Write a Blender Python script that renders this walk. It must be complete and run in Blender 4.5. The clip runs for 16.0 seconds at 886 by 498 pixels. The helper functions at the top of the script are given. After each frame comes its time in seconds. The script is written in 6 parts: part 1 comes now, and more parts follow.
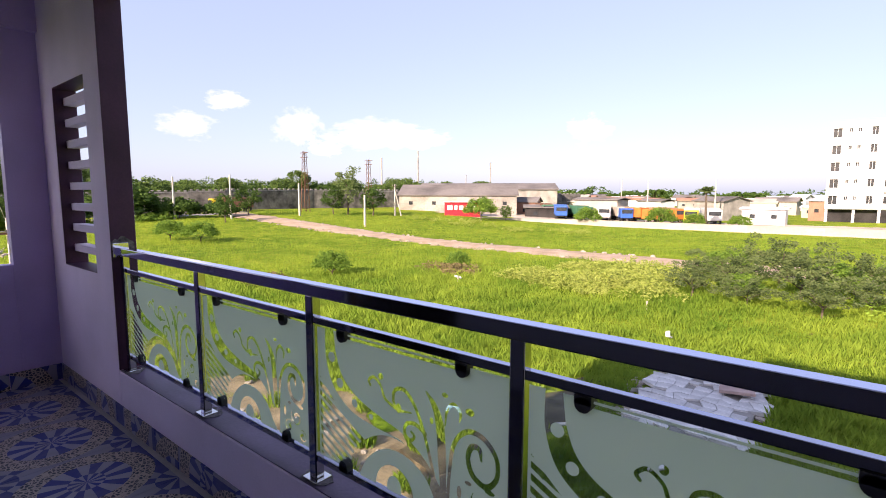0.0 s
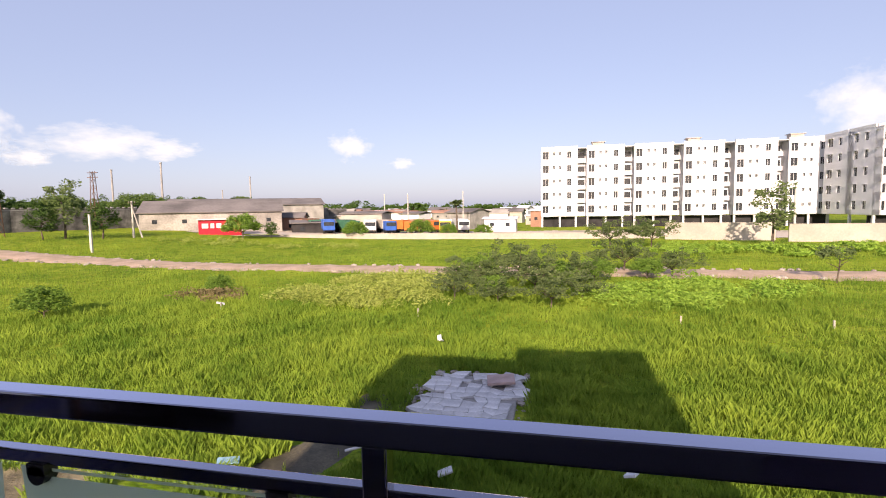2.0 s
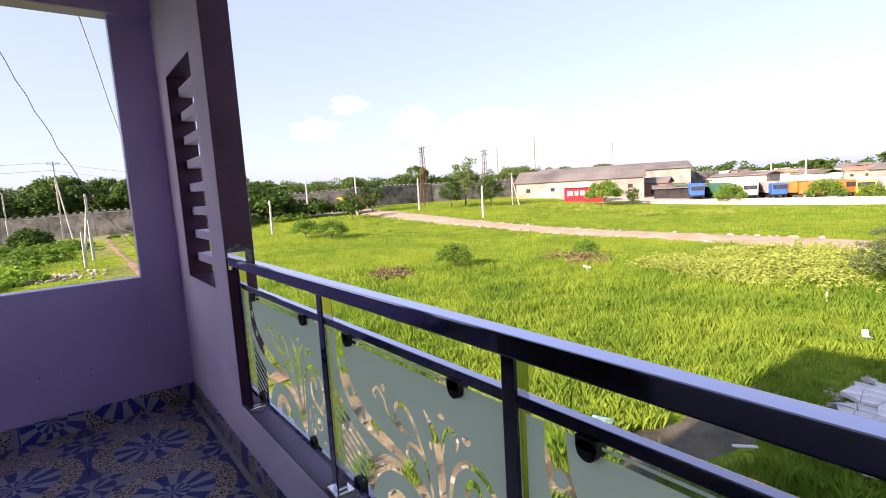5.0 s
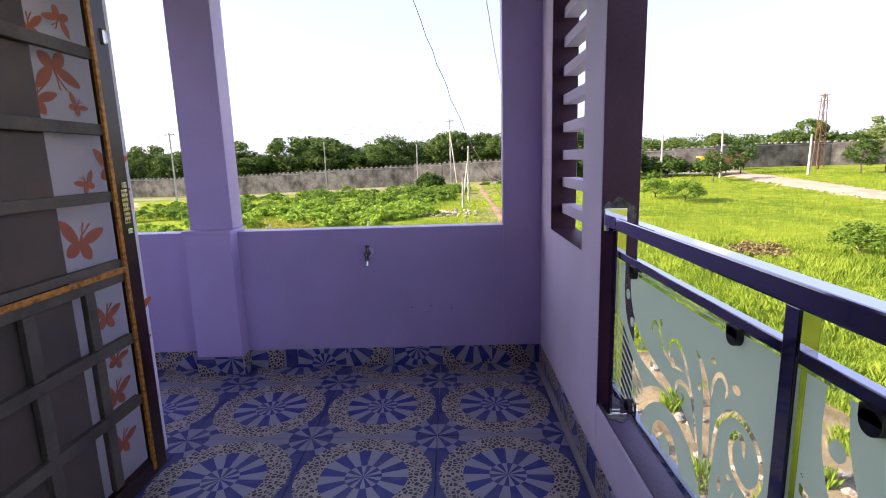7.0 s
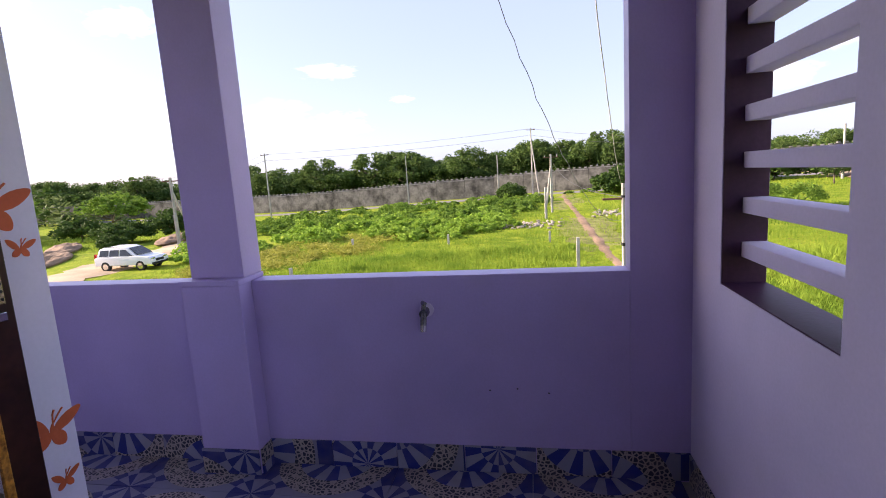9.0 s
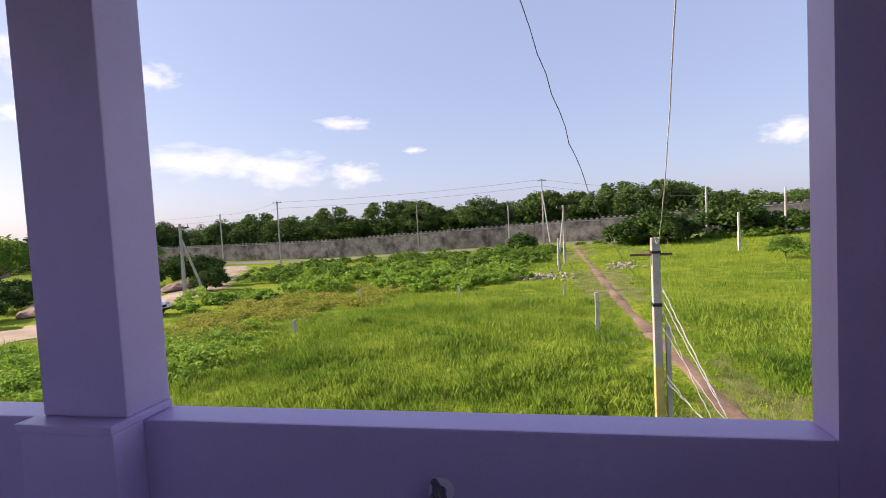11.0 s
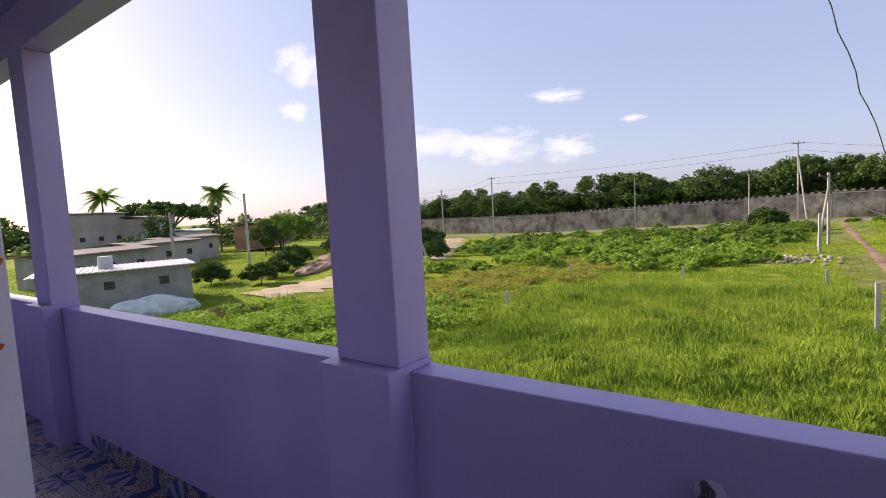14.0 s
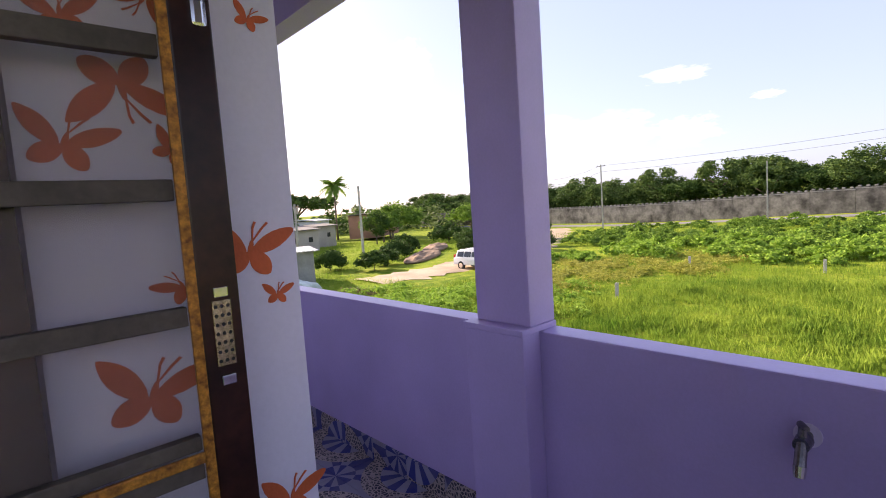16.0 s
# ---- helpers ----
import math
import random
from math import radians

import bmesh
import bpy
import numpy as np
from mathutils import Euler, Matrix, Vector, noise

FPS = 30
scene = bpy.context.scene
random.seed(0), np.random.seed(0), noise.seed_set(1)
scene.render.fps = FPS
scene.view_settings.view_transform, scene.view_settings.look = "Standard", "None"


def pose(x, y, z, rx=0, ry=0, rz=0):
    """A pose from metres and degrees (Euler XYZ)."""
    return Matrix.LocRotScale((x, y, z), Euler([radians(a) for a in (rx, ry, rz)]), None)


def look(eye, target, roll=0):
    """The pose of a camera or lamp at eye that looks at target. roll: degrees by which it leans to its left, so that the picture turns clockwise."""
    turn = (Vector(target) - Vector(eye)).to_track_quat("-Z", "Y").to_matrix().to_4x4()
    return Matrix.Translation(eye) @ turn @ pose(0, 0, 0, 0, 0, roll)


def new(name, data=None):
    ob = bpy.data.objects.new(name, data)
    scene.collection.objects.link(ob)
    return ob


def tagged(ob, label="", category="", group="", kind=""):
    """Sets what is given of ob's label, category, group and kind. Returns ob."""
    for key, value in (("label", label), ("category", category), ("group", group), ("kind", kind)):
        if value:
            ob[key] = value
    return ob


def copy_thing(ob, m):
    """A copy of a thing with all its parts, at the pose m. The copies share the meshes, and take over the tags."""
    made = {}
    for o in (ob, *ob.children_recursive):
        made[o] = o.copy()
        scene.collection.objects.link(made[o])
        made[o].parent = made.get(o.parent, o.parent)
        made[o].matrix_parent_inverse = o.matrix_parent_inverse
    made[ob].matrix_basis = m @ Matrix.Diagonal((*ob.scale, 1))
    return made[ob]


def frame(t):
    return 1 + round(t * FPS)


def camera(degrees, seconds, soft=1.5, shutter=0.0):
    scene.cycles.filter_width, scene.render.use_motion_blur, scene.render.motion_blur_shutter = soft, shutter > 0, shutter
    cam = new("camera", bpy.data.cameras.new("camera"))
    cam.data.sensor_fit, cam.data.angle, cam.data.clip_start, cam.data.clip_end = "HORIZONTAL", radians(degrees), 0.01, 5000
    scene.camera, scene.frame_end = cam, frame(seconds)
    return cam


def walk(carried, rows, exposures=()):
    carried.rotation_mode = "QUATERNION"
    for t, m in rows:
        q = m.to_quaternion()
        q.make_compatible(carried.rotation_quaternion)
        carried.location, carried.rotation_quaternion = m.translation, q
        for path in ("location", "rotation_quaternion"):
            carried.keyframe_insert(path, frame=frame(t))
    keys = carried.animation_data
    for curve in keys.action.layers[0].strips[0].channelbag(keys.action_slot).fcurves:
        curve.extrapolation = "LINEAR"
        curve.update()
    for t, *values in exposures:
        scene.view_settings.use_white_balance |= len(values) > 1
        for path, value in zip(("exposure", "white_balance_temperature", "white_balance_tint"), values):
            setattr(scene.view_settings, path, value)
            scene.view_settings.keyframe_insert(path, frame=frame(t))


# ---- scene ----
cam = camera(83.7, 16.0, 1.0)
# seconds, eye, yaw, pitch, roll
STEPS = [
    (0, 4.983, -1.119, 1.537, 38.94, -6.32, -0.13),
    (0.5, 4.884, -0.964, 1.526, 31.27, -6.17, 1.31),
    (1, 4.771, -0.813, 1.537, 27.69, -5.60, 1.63),
    (1.5, 4.685, -0.734, 1.534, 23.01, -4.97, 0.96),
    (2, 4.617, -0.750, 1.556, 12.39, -4.83, 0.92),
    (2.5, 4.552, -0.724, 1.555, 0.97, -4.42, 1.06),
    (3, 4.561, -0.760, 1.559, -8.53, -4.58, 0.33),
    (3.5, 4.489, -0.749, 1.560, -4.49, -4.99, 0.69),
    (4, 4.410, -0.719, 1.547, 14.41, -4.94, 2.49),
    (4.5, 4.201, -0.654, 1.518, 37.05, -5.73, 3.27),
    (5, 4.084, -0.664, 1.496, 52.13, -7.12, 3.33),
    (7.5, 3.067, -0.597, 1.426, 95.32, -10.27, 1.87),
    (8, 2.808, -0.650, 1.462, 97.43, -9.83, 2.74),
    (8.5, 2.527, -0.656, 1.459, 98.44, -9.06, 4.02),
    (9, 2.226, -0.665, 1.452, 99.98, -8.62, 3.65),
    (11.5, 1.132, -0.913, 1.531, 101.21, -2.40, 2.93),
    (12, 1.109, -0.912, 1.534, 102.16, -3.40, 2.58),
    (12.5, 1.123, -0.909, 1.538, 103.69, -3.86, 2.60),
    (13, 1.149, -0.898, 1.546, 105.95, -4.09, 2.51),
    (13.5, 1.196, -0.947, 1.536, 114.55, -4.88, 1.72),
    (14, 1.252, -1.014, 1.523, 125.21, -4.55, 3.29),
    (14.5, 1.351, -1.004, 1.529, 128.57, -4.30, 3.65),
    (15, 1.486, -0.948, 1.526, 131.41, -4.30, 3.95),
    (15.5, 1.590, -0.891, 1.519, 134.17, -4.75, 3.61),
    (16, 1.603, -0.864, 1.516, 137.21, -4.94, 3.81),
]
EXPOSURES = [(0.0, 1.15, 7700, 24), (0.5, 0.92, 7700, 24), (1.0, 0.84, 7700, 24), (2.0, 0.72, 7700, 24), (2.6, 0.80, 7700, 24), (3.4, 0.88, 7700, 24), (4.0, 0.60, 7700, 24), (4.5, 1.02, 7650, 24), (5.2, 1.38, 7600, 24), (7.5, 1.70, 7600, 24), (9.2, 1.28, 7500, 24), (11.5, 0.66, 7300, 23), (13.5, 0.60, 7400, 23), (14.9, 1.10, 7600, 24), (16.0, 1.28, 7700, 24)]
walk(cam, [(t, pose(x, y, z, 90 + p, r, w)) for t, x, y, z, w, p, r in STEPS], EXPOSURES)

# ---- light ----
SUN_EL, SUN_AZ = 25.0, 181.0      # degrees; azimuth as a yaw from +y, towards -x
world = bpy.data.worlds.new("sky")
scene.world = world
world.use_nodes = True
wn = world.node_tree.nodes
sky = wn.new("ShaderNodeTexSky")
sky.sky_type = 'NISHITA'
sky.sun_disc = False
sky.sun_elevation = radians(SUN_EL)
sky.sun_rotation = radians(-SUN_AZ)
sky.air_density, sky.dust_density, sky.ozone_density = 1.0, 1.3, 2.2
wn["Background"].inputs["Strength"].default_value = 0.14
haze = wn.new("ShaderNodeMix")      # thin even haze over the clear sky
haze.data_type = 'RGBA'
haze.inputs[0].default_value = 0.66
haze.inputs[7].default_value = (1.78, 2.38, 3.88, 1)
world.node_tree.links.new(sky.outputs[0], haze.inputs[6])
world.node_tree.links.new(haze.outputs[2], wn["Background"].inputs["Color"])
sun_data = bpy.data.lights.new("sun", 'SUN')
sun_data.energy, sun_data.angle, sun_data.color = 5.0, radians(0.6), (1.0, 0.93, 0.80)
sun = new("sun", sun_data)
_a, _e = radians(SUN_AZ), radians(SUN_EL)
sun.matrix_world = look((-math.sin(_a) * math.cos(_e) * 60, math.cos(_a) * math.cos(_e) * 60, math.sin(_e) * 60), (0, 0, 0))

# ---- materials ----
MATS = {}


def mat(name, base, rough=0.7, metal=0.0, vary=0.12, scale=3.0, fine=60.0, bump=0.15, dist=0.01, spec=0.4, stain=None, random_tint=0.0, across=False):
    """Painted or natural surface: broad patches, fine grain and a little relief, in metres of the object's own space."""
    m = bpy.data.materials.new(name)
    m.use_nodes = True
    nt = m.node_tree
    n, l = nt.nodes, nt.links
    b = n["Principled BSDF"]
    b.inputs["Roughness"].default_value, b.inputs["Metallic"].default_value = rough, metal
    b.inputs["Specular IOR Level"].default_value = spec
    tc = n.new("ShaderNodeTexCoord")
    big, small = n.new("ShaderNodeTexNoise"), n.new("ShaderNodeTexNoise")
    big.inputs["Scale"].default_value, big.inputs["Detail"].default_value = scale, 5.0
    small.inputs["Scale"].default_value, small.inputs["Detail"].default_value = fine, 3.0
    place_ = n.new("ShaderNodeNewGeometry").outputs["Position"] if across else tc.outputs["Object"]
    l.new(place_, big.inputs["Vector"])
    l.new(place_, small.inputs["Vector"])
    mix1, mix2 = n.new("ShaderNodeMix"), n.new("ShaderNodeMix")
    for mx in (mix1, mix2):
        mx.data_type = 'RGBA'
    dark = tuple(c * (1 - 2 * vary) for c in base) if stain is None else stain
    mix1.inputs[6].default_value, mix1.inputs[7].default_value = (*dark, 1), (*tuple(min(1, c * (1 + vary)) for c in base), 1)
    ramp = n.new("ShaderNodeValToRGB")
    ramp.color_ramp.elements[0].position, ramp.color_ramp.elements[1].position = 0.3, 0.62
    l.new(big.outputs[0], ramp.inputs[0])
    l.new(ramp.outputs[0], mix1.inputs[0])
    mix2.blend_type = 'MULTIPLY'
    mix2.inputs[0].default_value = min(1.0, vary * 2.5)
    l.new(mix1.outputs[2], mix2.inputs[6])
    l.new(small.outputs[1] if random_tint < 0 else small.outputs[0], mix2.inputs[7])
    out = mix2.outputs[2]
    if random_tint > 0:
        oi, hsv = n.new("ShaderNodeObjectInfo"), n.new("ShaderNodeHueSaturation")
        mr = n.new("ShaderNodeMapRange")
        mr.inputs[3].default_value, mr.inputs[4].default_value = 1 - random_tint, 1 + random_tint
        l.new(oi.outputs["Random"], mr.inputs[0])
        l.new(mr.outputs[0], hsv.inputs["Value"])
        l.new(out, hsv.inputs["Color"])
        out = hsv.outputs[0]
    l.new(out, b.inputs["Base Color"])
    if bump > 0:
        bp = n.new("ShaderNodeBump")
        bp.inputs["Strength"].default_value, bp.inputs["Distance"].default_value = bump, dist
        l.new(small.outputs[0], bp.inputs["Height"])
        l.new(bp.outputs[0], b.inputs["Normal"])
    MATS[name] = m
    return m


def leaf_mat(name, base, alt, trans=0.35, drift=1.6, spread=0.55, patch=0.35):
    """Leaves: tint by island, light passing through."""
    m = bpy.data.materials.new(name)
    m.use_nodes = True
    n, l = m.node_tree.nodes, m.node_tree.links
    b = n["Principled BSDF"]
    b.inputs["Roughness"].default_value = 0.7
    b.inputs["Specular IOR Level"].default_value = 0.12
    geo, ramp = n.new("ShaderNodeNewGeometry"), n.new("ShaderNodeValToRGB")
    ramp.color_ramp.elements[0].color, ramp.color_ramp.elements[1].color = (*base, 1), (*alt, 1)
    tc, noi, mixf = n.new("ShaderNodeTexCoord"), n.new("ShaderNodeTexNoise"), n.new("ShaderNodeMath")
    noi.inputs["Scale"].default_value, noi.inputs["Detail"].default_value = patch, 6.0
    noi.inputs["Roughness"].default_value = 0.68
    l.new(tc.outputs["Object"], noi.inputs["Vector"])
    mixf.operation = 'MULTIPLY_ADD'
    mixf.inputs[1].default_value, mixf.inputs[2].default_value = spread, 0.225 - 0.5 * spread
    add = n.new("ShaderNodeMath")
    l.new(geo.outputs["Random Per Island"], mixf.inputs[0])
    l.new(mixf.outputs[0], add.inputs[0])
    half = n.new("ShaderNodeMath")
    half.operation = 'MULTIPLY_ADD'
    half.inputs[1].default_value, half.inputs[2].default_value = drift, 0.25 - 0.5 * drift
    l.new(noi.outputs[0], half.inputs[0])
    l.new(half.outputs[0], add.inputs[1])
    l.new(add.outputs[0], ramp.inputs[0])
    l.new(ramp.outputs[0], b.inputs["Base Color"])
    tr, ms = n.new("ShaderNodeBsdfTranslucent"), n.new("ShaderNodeMixShader")
    l.new(ramp.outputs[0], tr.inputs["Color"])
    ms.inputs[0].default_value = trans
    l.new(b.outputs[0], ms.inputs[1])
    l.new(tr.outputs[0], ms.inputs[2])
    l.new(ms.outputs[0], n["Material Output"].inputs["Surface"])
    MATS[name] = m
    return m


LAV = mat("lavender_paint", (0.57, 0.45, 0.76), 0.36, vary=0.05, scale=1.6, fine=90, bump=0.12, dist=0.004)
# pale lavender, its colour raised further for bounce light on the front wall
LAV_BOUNCE = mat("pale_lavender_bounce_lit", (0.85, 0.75, 0.94), 0.75, vary=0.05, scale=1.6, fine=90, bump=0.12, dist=0.004)
WHITE = mat("white_wall_paint", (0.85, 0.80, 0.92), 0.7, vary=0.04, scale=1.3, fine=80, bump=0.1, dist=0.003)
MAROON = mat("dark_maroon_paint", (0.088, 0.031, 0.072), 0.48, vary=0.15, scale=2.5, fine=70, bump=0.15, dist=0.004, spec=0.25)
# ceiling lavender set darker than the walls to hold down bounced light
CEIL = mat("dimmed_ceiling_paint", (0.34, 0.27, 0.46), 0.85, vary=0.05)
STEEL = mat("polished_steel", (0.30, 0.29, 0.33), 0.14, metal=1.0, vary=0.06, scale=6, fine=120, bump=0.02, dist=0.001)
DARKSTEEL = mat("dark_polished_steel", (0.014, 0.012, 0.018), 0.10, metal=0.0, vary=0.08, scale=6, fine=120, bump=0.02, dist=0.001)


def lacquer(m, low, high):
    """Deep dark gloss that mirrors more and more towards grazing sight."""
    n, l = m.node_tree.nodes, m.node_tree.links
    b = n["Principled BSDF"]
    lw, mr, gl, mx = n.new("ShaderNodeLayerWeight"), n.new("ShaderNodeMapRange"), n.new("ShaderNodeBsdfGlossy"), n.new("ShaderNodeMixShader")
    lw.inputs[0].default_value = 0.5
    mr.inputs[1].default_value, mr.inputs[2].default_value, mr.inputs[3].default_value, mr.inputs[4].default_value = 0.32, 0.78, low, high
    l.new(lw.outputs["Facing"], mr.inputs[0])
    gl.inputs[0].default_value, gl.inputs["Roughness"].default_value = (0.78, 0.78, 1.0, 1), 0.06
    l.new(mr.outputs[0], mx.inputs[0])
    l.new(b.outputs[0], mx.inputs[1])
    l.new(gl.outputs[0], mx.inputs[2])
    l.new(mx.outputs[0], n["Material Output"].inputs["Surface"])


lacquer(DARKSTEEL, 0.03, 0.80)
CHROME = mat("chrome", (0.75, 0.74, 0.74), 0.12, metal=1.0, vary=0.03, bump=0)
BRIGHT = mat("mirror_steel", (0.62, 0.60, 0.56), 0.10, metal=1.0, vary=0.05, scale=20, fine=150, bump=0.03, dist=0.001)
RUBBER = mat("black_rubber", (0.02, 0.02, 0.022), 0.5, vary=0.1)
GROUT = mat("white_grout", (0.55, 0.53, 0.52), 0.9, vary=0.1)
CONC = mat("grey_concrete", (0.36, 0.34, 0.32), 0.9, vary=0.16, scale=0.6, fine=14, bump=0.4, dist=0.02)
POLE = mat("pole_concrete", (0.50, 0.47, 0.43), 0.9, vary=0.12, scale=1.5, fine=20, bump=0.3, dist=0.01, random_tint=0.12)
WHITEWASH = mat("whitewashed_facade", (0.66, 0.66, 0.69), 0.85, vary=0.06, scale=0.15, fine=4, bump=0.1, dist=0.02)
SHADEPANE = mat("dark_window_glass", (0.05, 0.055, 0.065), 0.15, vary=0.2, spec=0.6)
DIRT = mat("brown_dirt", (0.34, 0.22, 0.14), 0.95, vary=0.22, scale=0.5, fine=8, bump=0.6, dist=0.05)
STONE = mat("pale_rubble_stone", (0.44, 0.38, 0.33), 0.9, vary=0.2, scale=4, fine=25, bump=0.5, dist=0.02, random_tint=0.25)
ASPHALT = mat("grey_road", (0.22, 0.21, 0.21), 0.9, vary=0.12, scale=0.3, fine=10)
BARK = mat("grey_brown_bark", (0.16, 0.12, 0.09), 0.9, vary=0.25, scale=3, fine=20, bump=0.7, dist=0.03)
WOOD = mat("dark_polished_wood", (0.055, 0.018, 0.012), 0.28, vary=0.3, scale=5, fine=40, bump=0.1, dist=0.003)
SLAT = mat("grey_brown_wood_slat", (0.13, 0.105, 0.085), 0.6, vary=0.2, scale=6, fine=60, bump=0.3, dist=0.004)
ORANGE = mat("orange_butterfly_paint", (0.72, 0.14, 0.045), 0.6, vary=0.06, scale=6, fine=90)
RUST = mat("rusty_steel", (0.20, 0.10, 0.06), 0.8, vary=0.2)
ROOF = mat("weathered_sheet_roof", (0.22, 0.195, 0.185), 0.85, vary=0.2, scale=0.2, fine=3)
BRICKRED = mat("faded_red_brick", (0.45, 0.24, 0.17), 0.9, vary=0.15, scale=0.3, fine=5)
CREAM = mat("cream_wall_paint", (0.46, 0.41, 0.36), 0.85, vary=0.1, scale=0.3, fine=5)
LEAF_DARK = leaf_mat("dark_leaf", (0.024, 0.060, 0.014), (0.085, 0.150, 0.032), 0.22)
LEAF_MID = leaf_mat("green_leaf", (0.085, 0.175, 0.028), (0.21, 0.33, 0.055))
LEAF_OLIVE = leaf_mat("olive_leaf", (0.085, 0.13, 0.045), (0.20, 0.26, 0.10))
LEAF_YELLOW = leaf_mat("yellow_green_leaf", (0.22, 0.30, 0.05), (0.44, 0.48, 0.13))
GRASS = leaf_mat("grass_blade", (0.080, 0.180, 0.020), (0.335, 0.435, 0.060), 0.42, 2.1, 0.26, 0.24)
LEAF_LUSH = leaf_mat("lush_broad_leaf", (0.145, 0.285, 0.036), (0.34, 0.49, 0.080), 0.35, 1.4, 0.7)
WOODLEAF = leaf_mat("woodland_leaf", (0.034, 0.074, 0.020), (0.150, 0.230, 0.058), 0.18, 1.6, 0.6, 0.12)
DRYWEED = leaf_mat("dry_yellow_weed", (0.22, 0.25, 0.04), (0.44, 0.42, 0.095), 0.35)
THORNLEAF = leaf_mat("thorn_leaf", (0.045, 0.080, 0.026), (0.19, 0.235, 0.09), 0.25, 1.6, 0.6, 0.9)

# ---- tools ----
G = -3.5


def smooth01(v):
    v = min(1.0, max(0.0, v))
    return v * v * (3 - 2 * v)


def ground_z(x, y):
    """Height of the field: flat near the house, rising a little towards the far wall."""
    far = smooth01((-x - 22) / 55)
    return G + far * min(2.0, max(-1.4, 0.034 * (y + 8)))


def box(bm, x0, x1, y0, y1, z0, z1, bevel=0.0):
    made = bmesh.ops.create_cube(bm, size=1.0, matrix=Matrix.Translation(((x0 + x1) / 2, (y0 + y1) / 2, (z0 + z1) / 2)) @ Matrix.Diagonal((abs(x1 - x0), abs(y1 - y0), abs(z1 - z0), 1)))
    if bevel:
        es = list({e for v in made["verts"] for e in v.link_edges})
        bmesh.ops.bevel(bm, geom=es, offset=bevel, segments=2, affect='EDGES', profile=0.6)
    return bm


def boxes(*dims, bevel=0.0):
    bm = bmesh.new()
    for d in dims:
        box(bm, *d, bevel=bevel)
    return bm


def rod(bm, a, b, r0, r1=None, seg=10):
    """A tapered round bar between two points."""
    a, b = Vector(a), Vector(b)
    d = b - a
    m = Matrix.Translation((a + b) / 2) @ d.to_track_quat('Z', 'Y').to_matrix().to_4x4()
    bmesh.ops.create_cone(bm, cap_ends=True, segments=seg, radius1=r0, radius2=r0 if r1 is None else r1, depth=d.length, matrix=m)
    return bm


def link_mesh(name, bm, material):
    me = bpy.data.meshes.new(name)
    bm.to_mesh(me)
    bm.free()
    me.materials.append(material)
    return new(name, me)


def part(name, bm, material, parent, label="", smooth=False):
    ob = link_mesh(name, bm, material)
    ob.parent = parent
    if smooth:
        ob.data.polygons.foreach_set("use_smooth", [True] * len(ob.data.polygons))
    if label:
        tagged(ob, label)
    return ob


def thing(name, where, label, category, group="", kind=""):
    ob = new(name)
    ob.empty_display_size = 0.1
    ob.matrix_basis = where if isinstance(where, Matrix) else Matrix.Translation(where)
    return tagged(ob, label, category, group, kind)


def structure(name, bm, material, label, category="wall"):
    return tagged(link_mesh(name, bm, material), label, category, kind="structure")


def array_mesh(name, verts, faces, material):
    """A mesh from arrays of points and of equal-sized faces."""
    verts, faces = np.asarray(verts, np.float32), np.asarray(faces, np.int32)
    me = bpy.data.meshes.new(name)
    k = faces.shape[1]
    me.vertices.add(len(verts))
    me.vertices.foreach_set("co", verts.ravel())
    me.loops.add(faces.size)
    me.loops.foreach_set("vertex_index", faces.ravel())
    me.polygons.add(len(faces))
    me.polygons.foreach_set("loop_start", np.arange(0, faces.size, k, dtype=np.int32))
    me.update(calc_edges=True)
    me.materials.append(material)
    return me

# ---- the house: balcony shell ----
CEILING, BEAM = 3.05, 2.77
structure("floor", boxes((-0.11, 5.75, -9.0, 0.152, -0.16, -0.012)), GROUT, "concrete balcony slab under patterned tiles", "floor")
structure("ceiling", boxes((-0.109, 7.8, -9.0, 0.152, CEILING, CEILING + 0.14)), CEIL, "plain lavender plaster ceiling of the balcony, dimmed to cut bounce", "ceiling")
structure("ceiling_beam_side", boxes((-0.109, 0.058, -9.0, 0.0, BEAM, CEILING)), LAV, "lavender painted concrete beam over the parapet", "beam")
structure("ceiling_beam_front", boxes((1.322, 5.388, 0.0, 0.152, BEAM, CEILING)), LAV, "lavender painted concrete beam over the railing", "beam")
# low wall on the side, with a full-height panel at the corner
structure("wall_parapet", boxes((-0.117, 0.002, -9.0, -0.255, -0.012, 0.985), bevel=0.006), LAV, "waist-high lavender painted parapet wall", "parapet")
structure("wall_corner_panel", boxes((-0.109, 0.0, -0.255, 0.0, -0.012, CEILING)), LAV, "narrow lavender wall panel beside the side opening", "wall")
# front wall with the louvred opening
LX0, LX1, LZ0, LZ1 = 0.313, 1.035, 0.991, 2.32
structure("wall_front", boxes((-0.109, 1.322, 0.0, 0.152, -0.012, LZ0), (-0.109, 1.322, 0.0, 0.152, LZ1, CEILING), (-0.109, LX0, 0.0, 0.152, LZ0, LZ1), (LX1, 1.322, 0.0, 0.152, LZ0, LZ1)), LAV_BOUNCE, "pale lavender painted wall, lightened for bounce, with a tall louvred opening", "wall")
structure("trim_louvre_reveal", boxes((LX0, LX0 + 0.004, 0.003, 0.150, LZ0, LZ1), (LX0, LX1, 0.003, 0.150, LZ1 - 0.004, LZ1), (LX0 + 0.004, LX1 - 0.004, 0.003, 0.150, LZ0, LZ0 + 0.004), (LX1 - 0.004, LX1, 0.003, 0.150, LZ0, LZ1)), MAROON, "dark maroon painted reveal of the louvred opening", "trim")
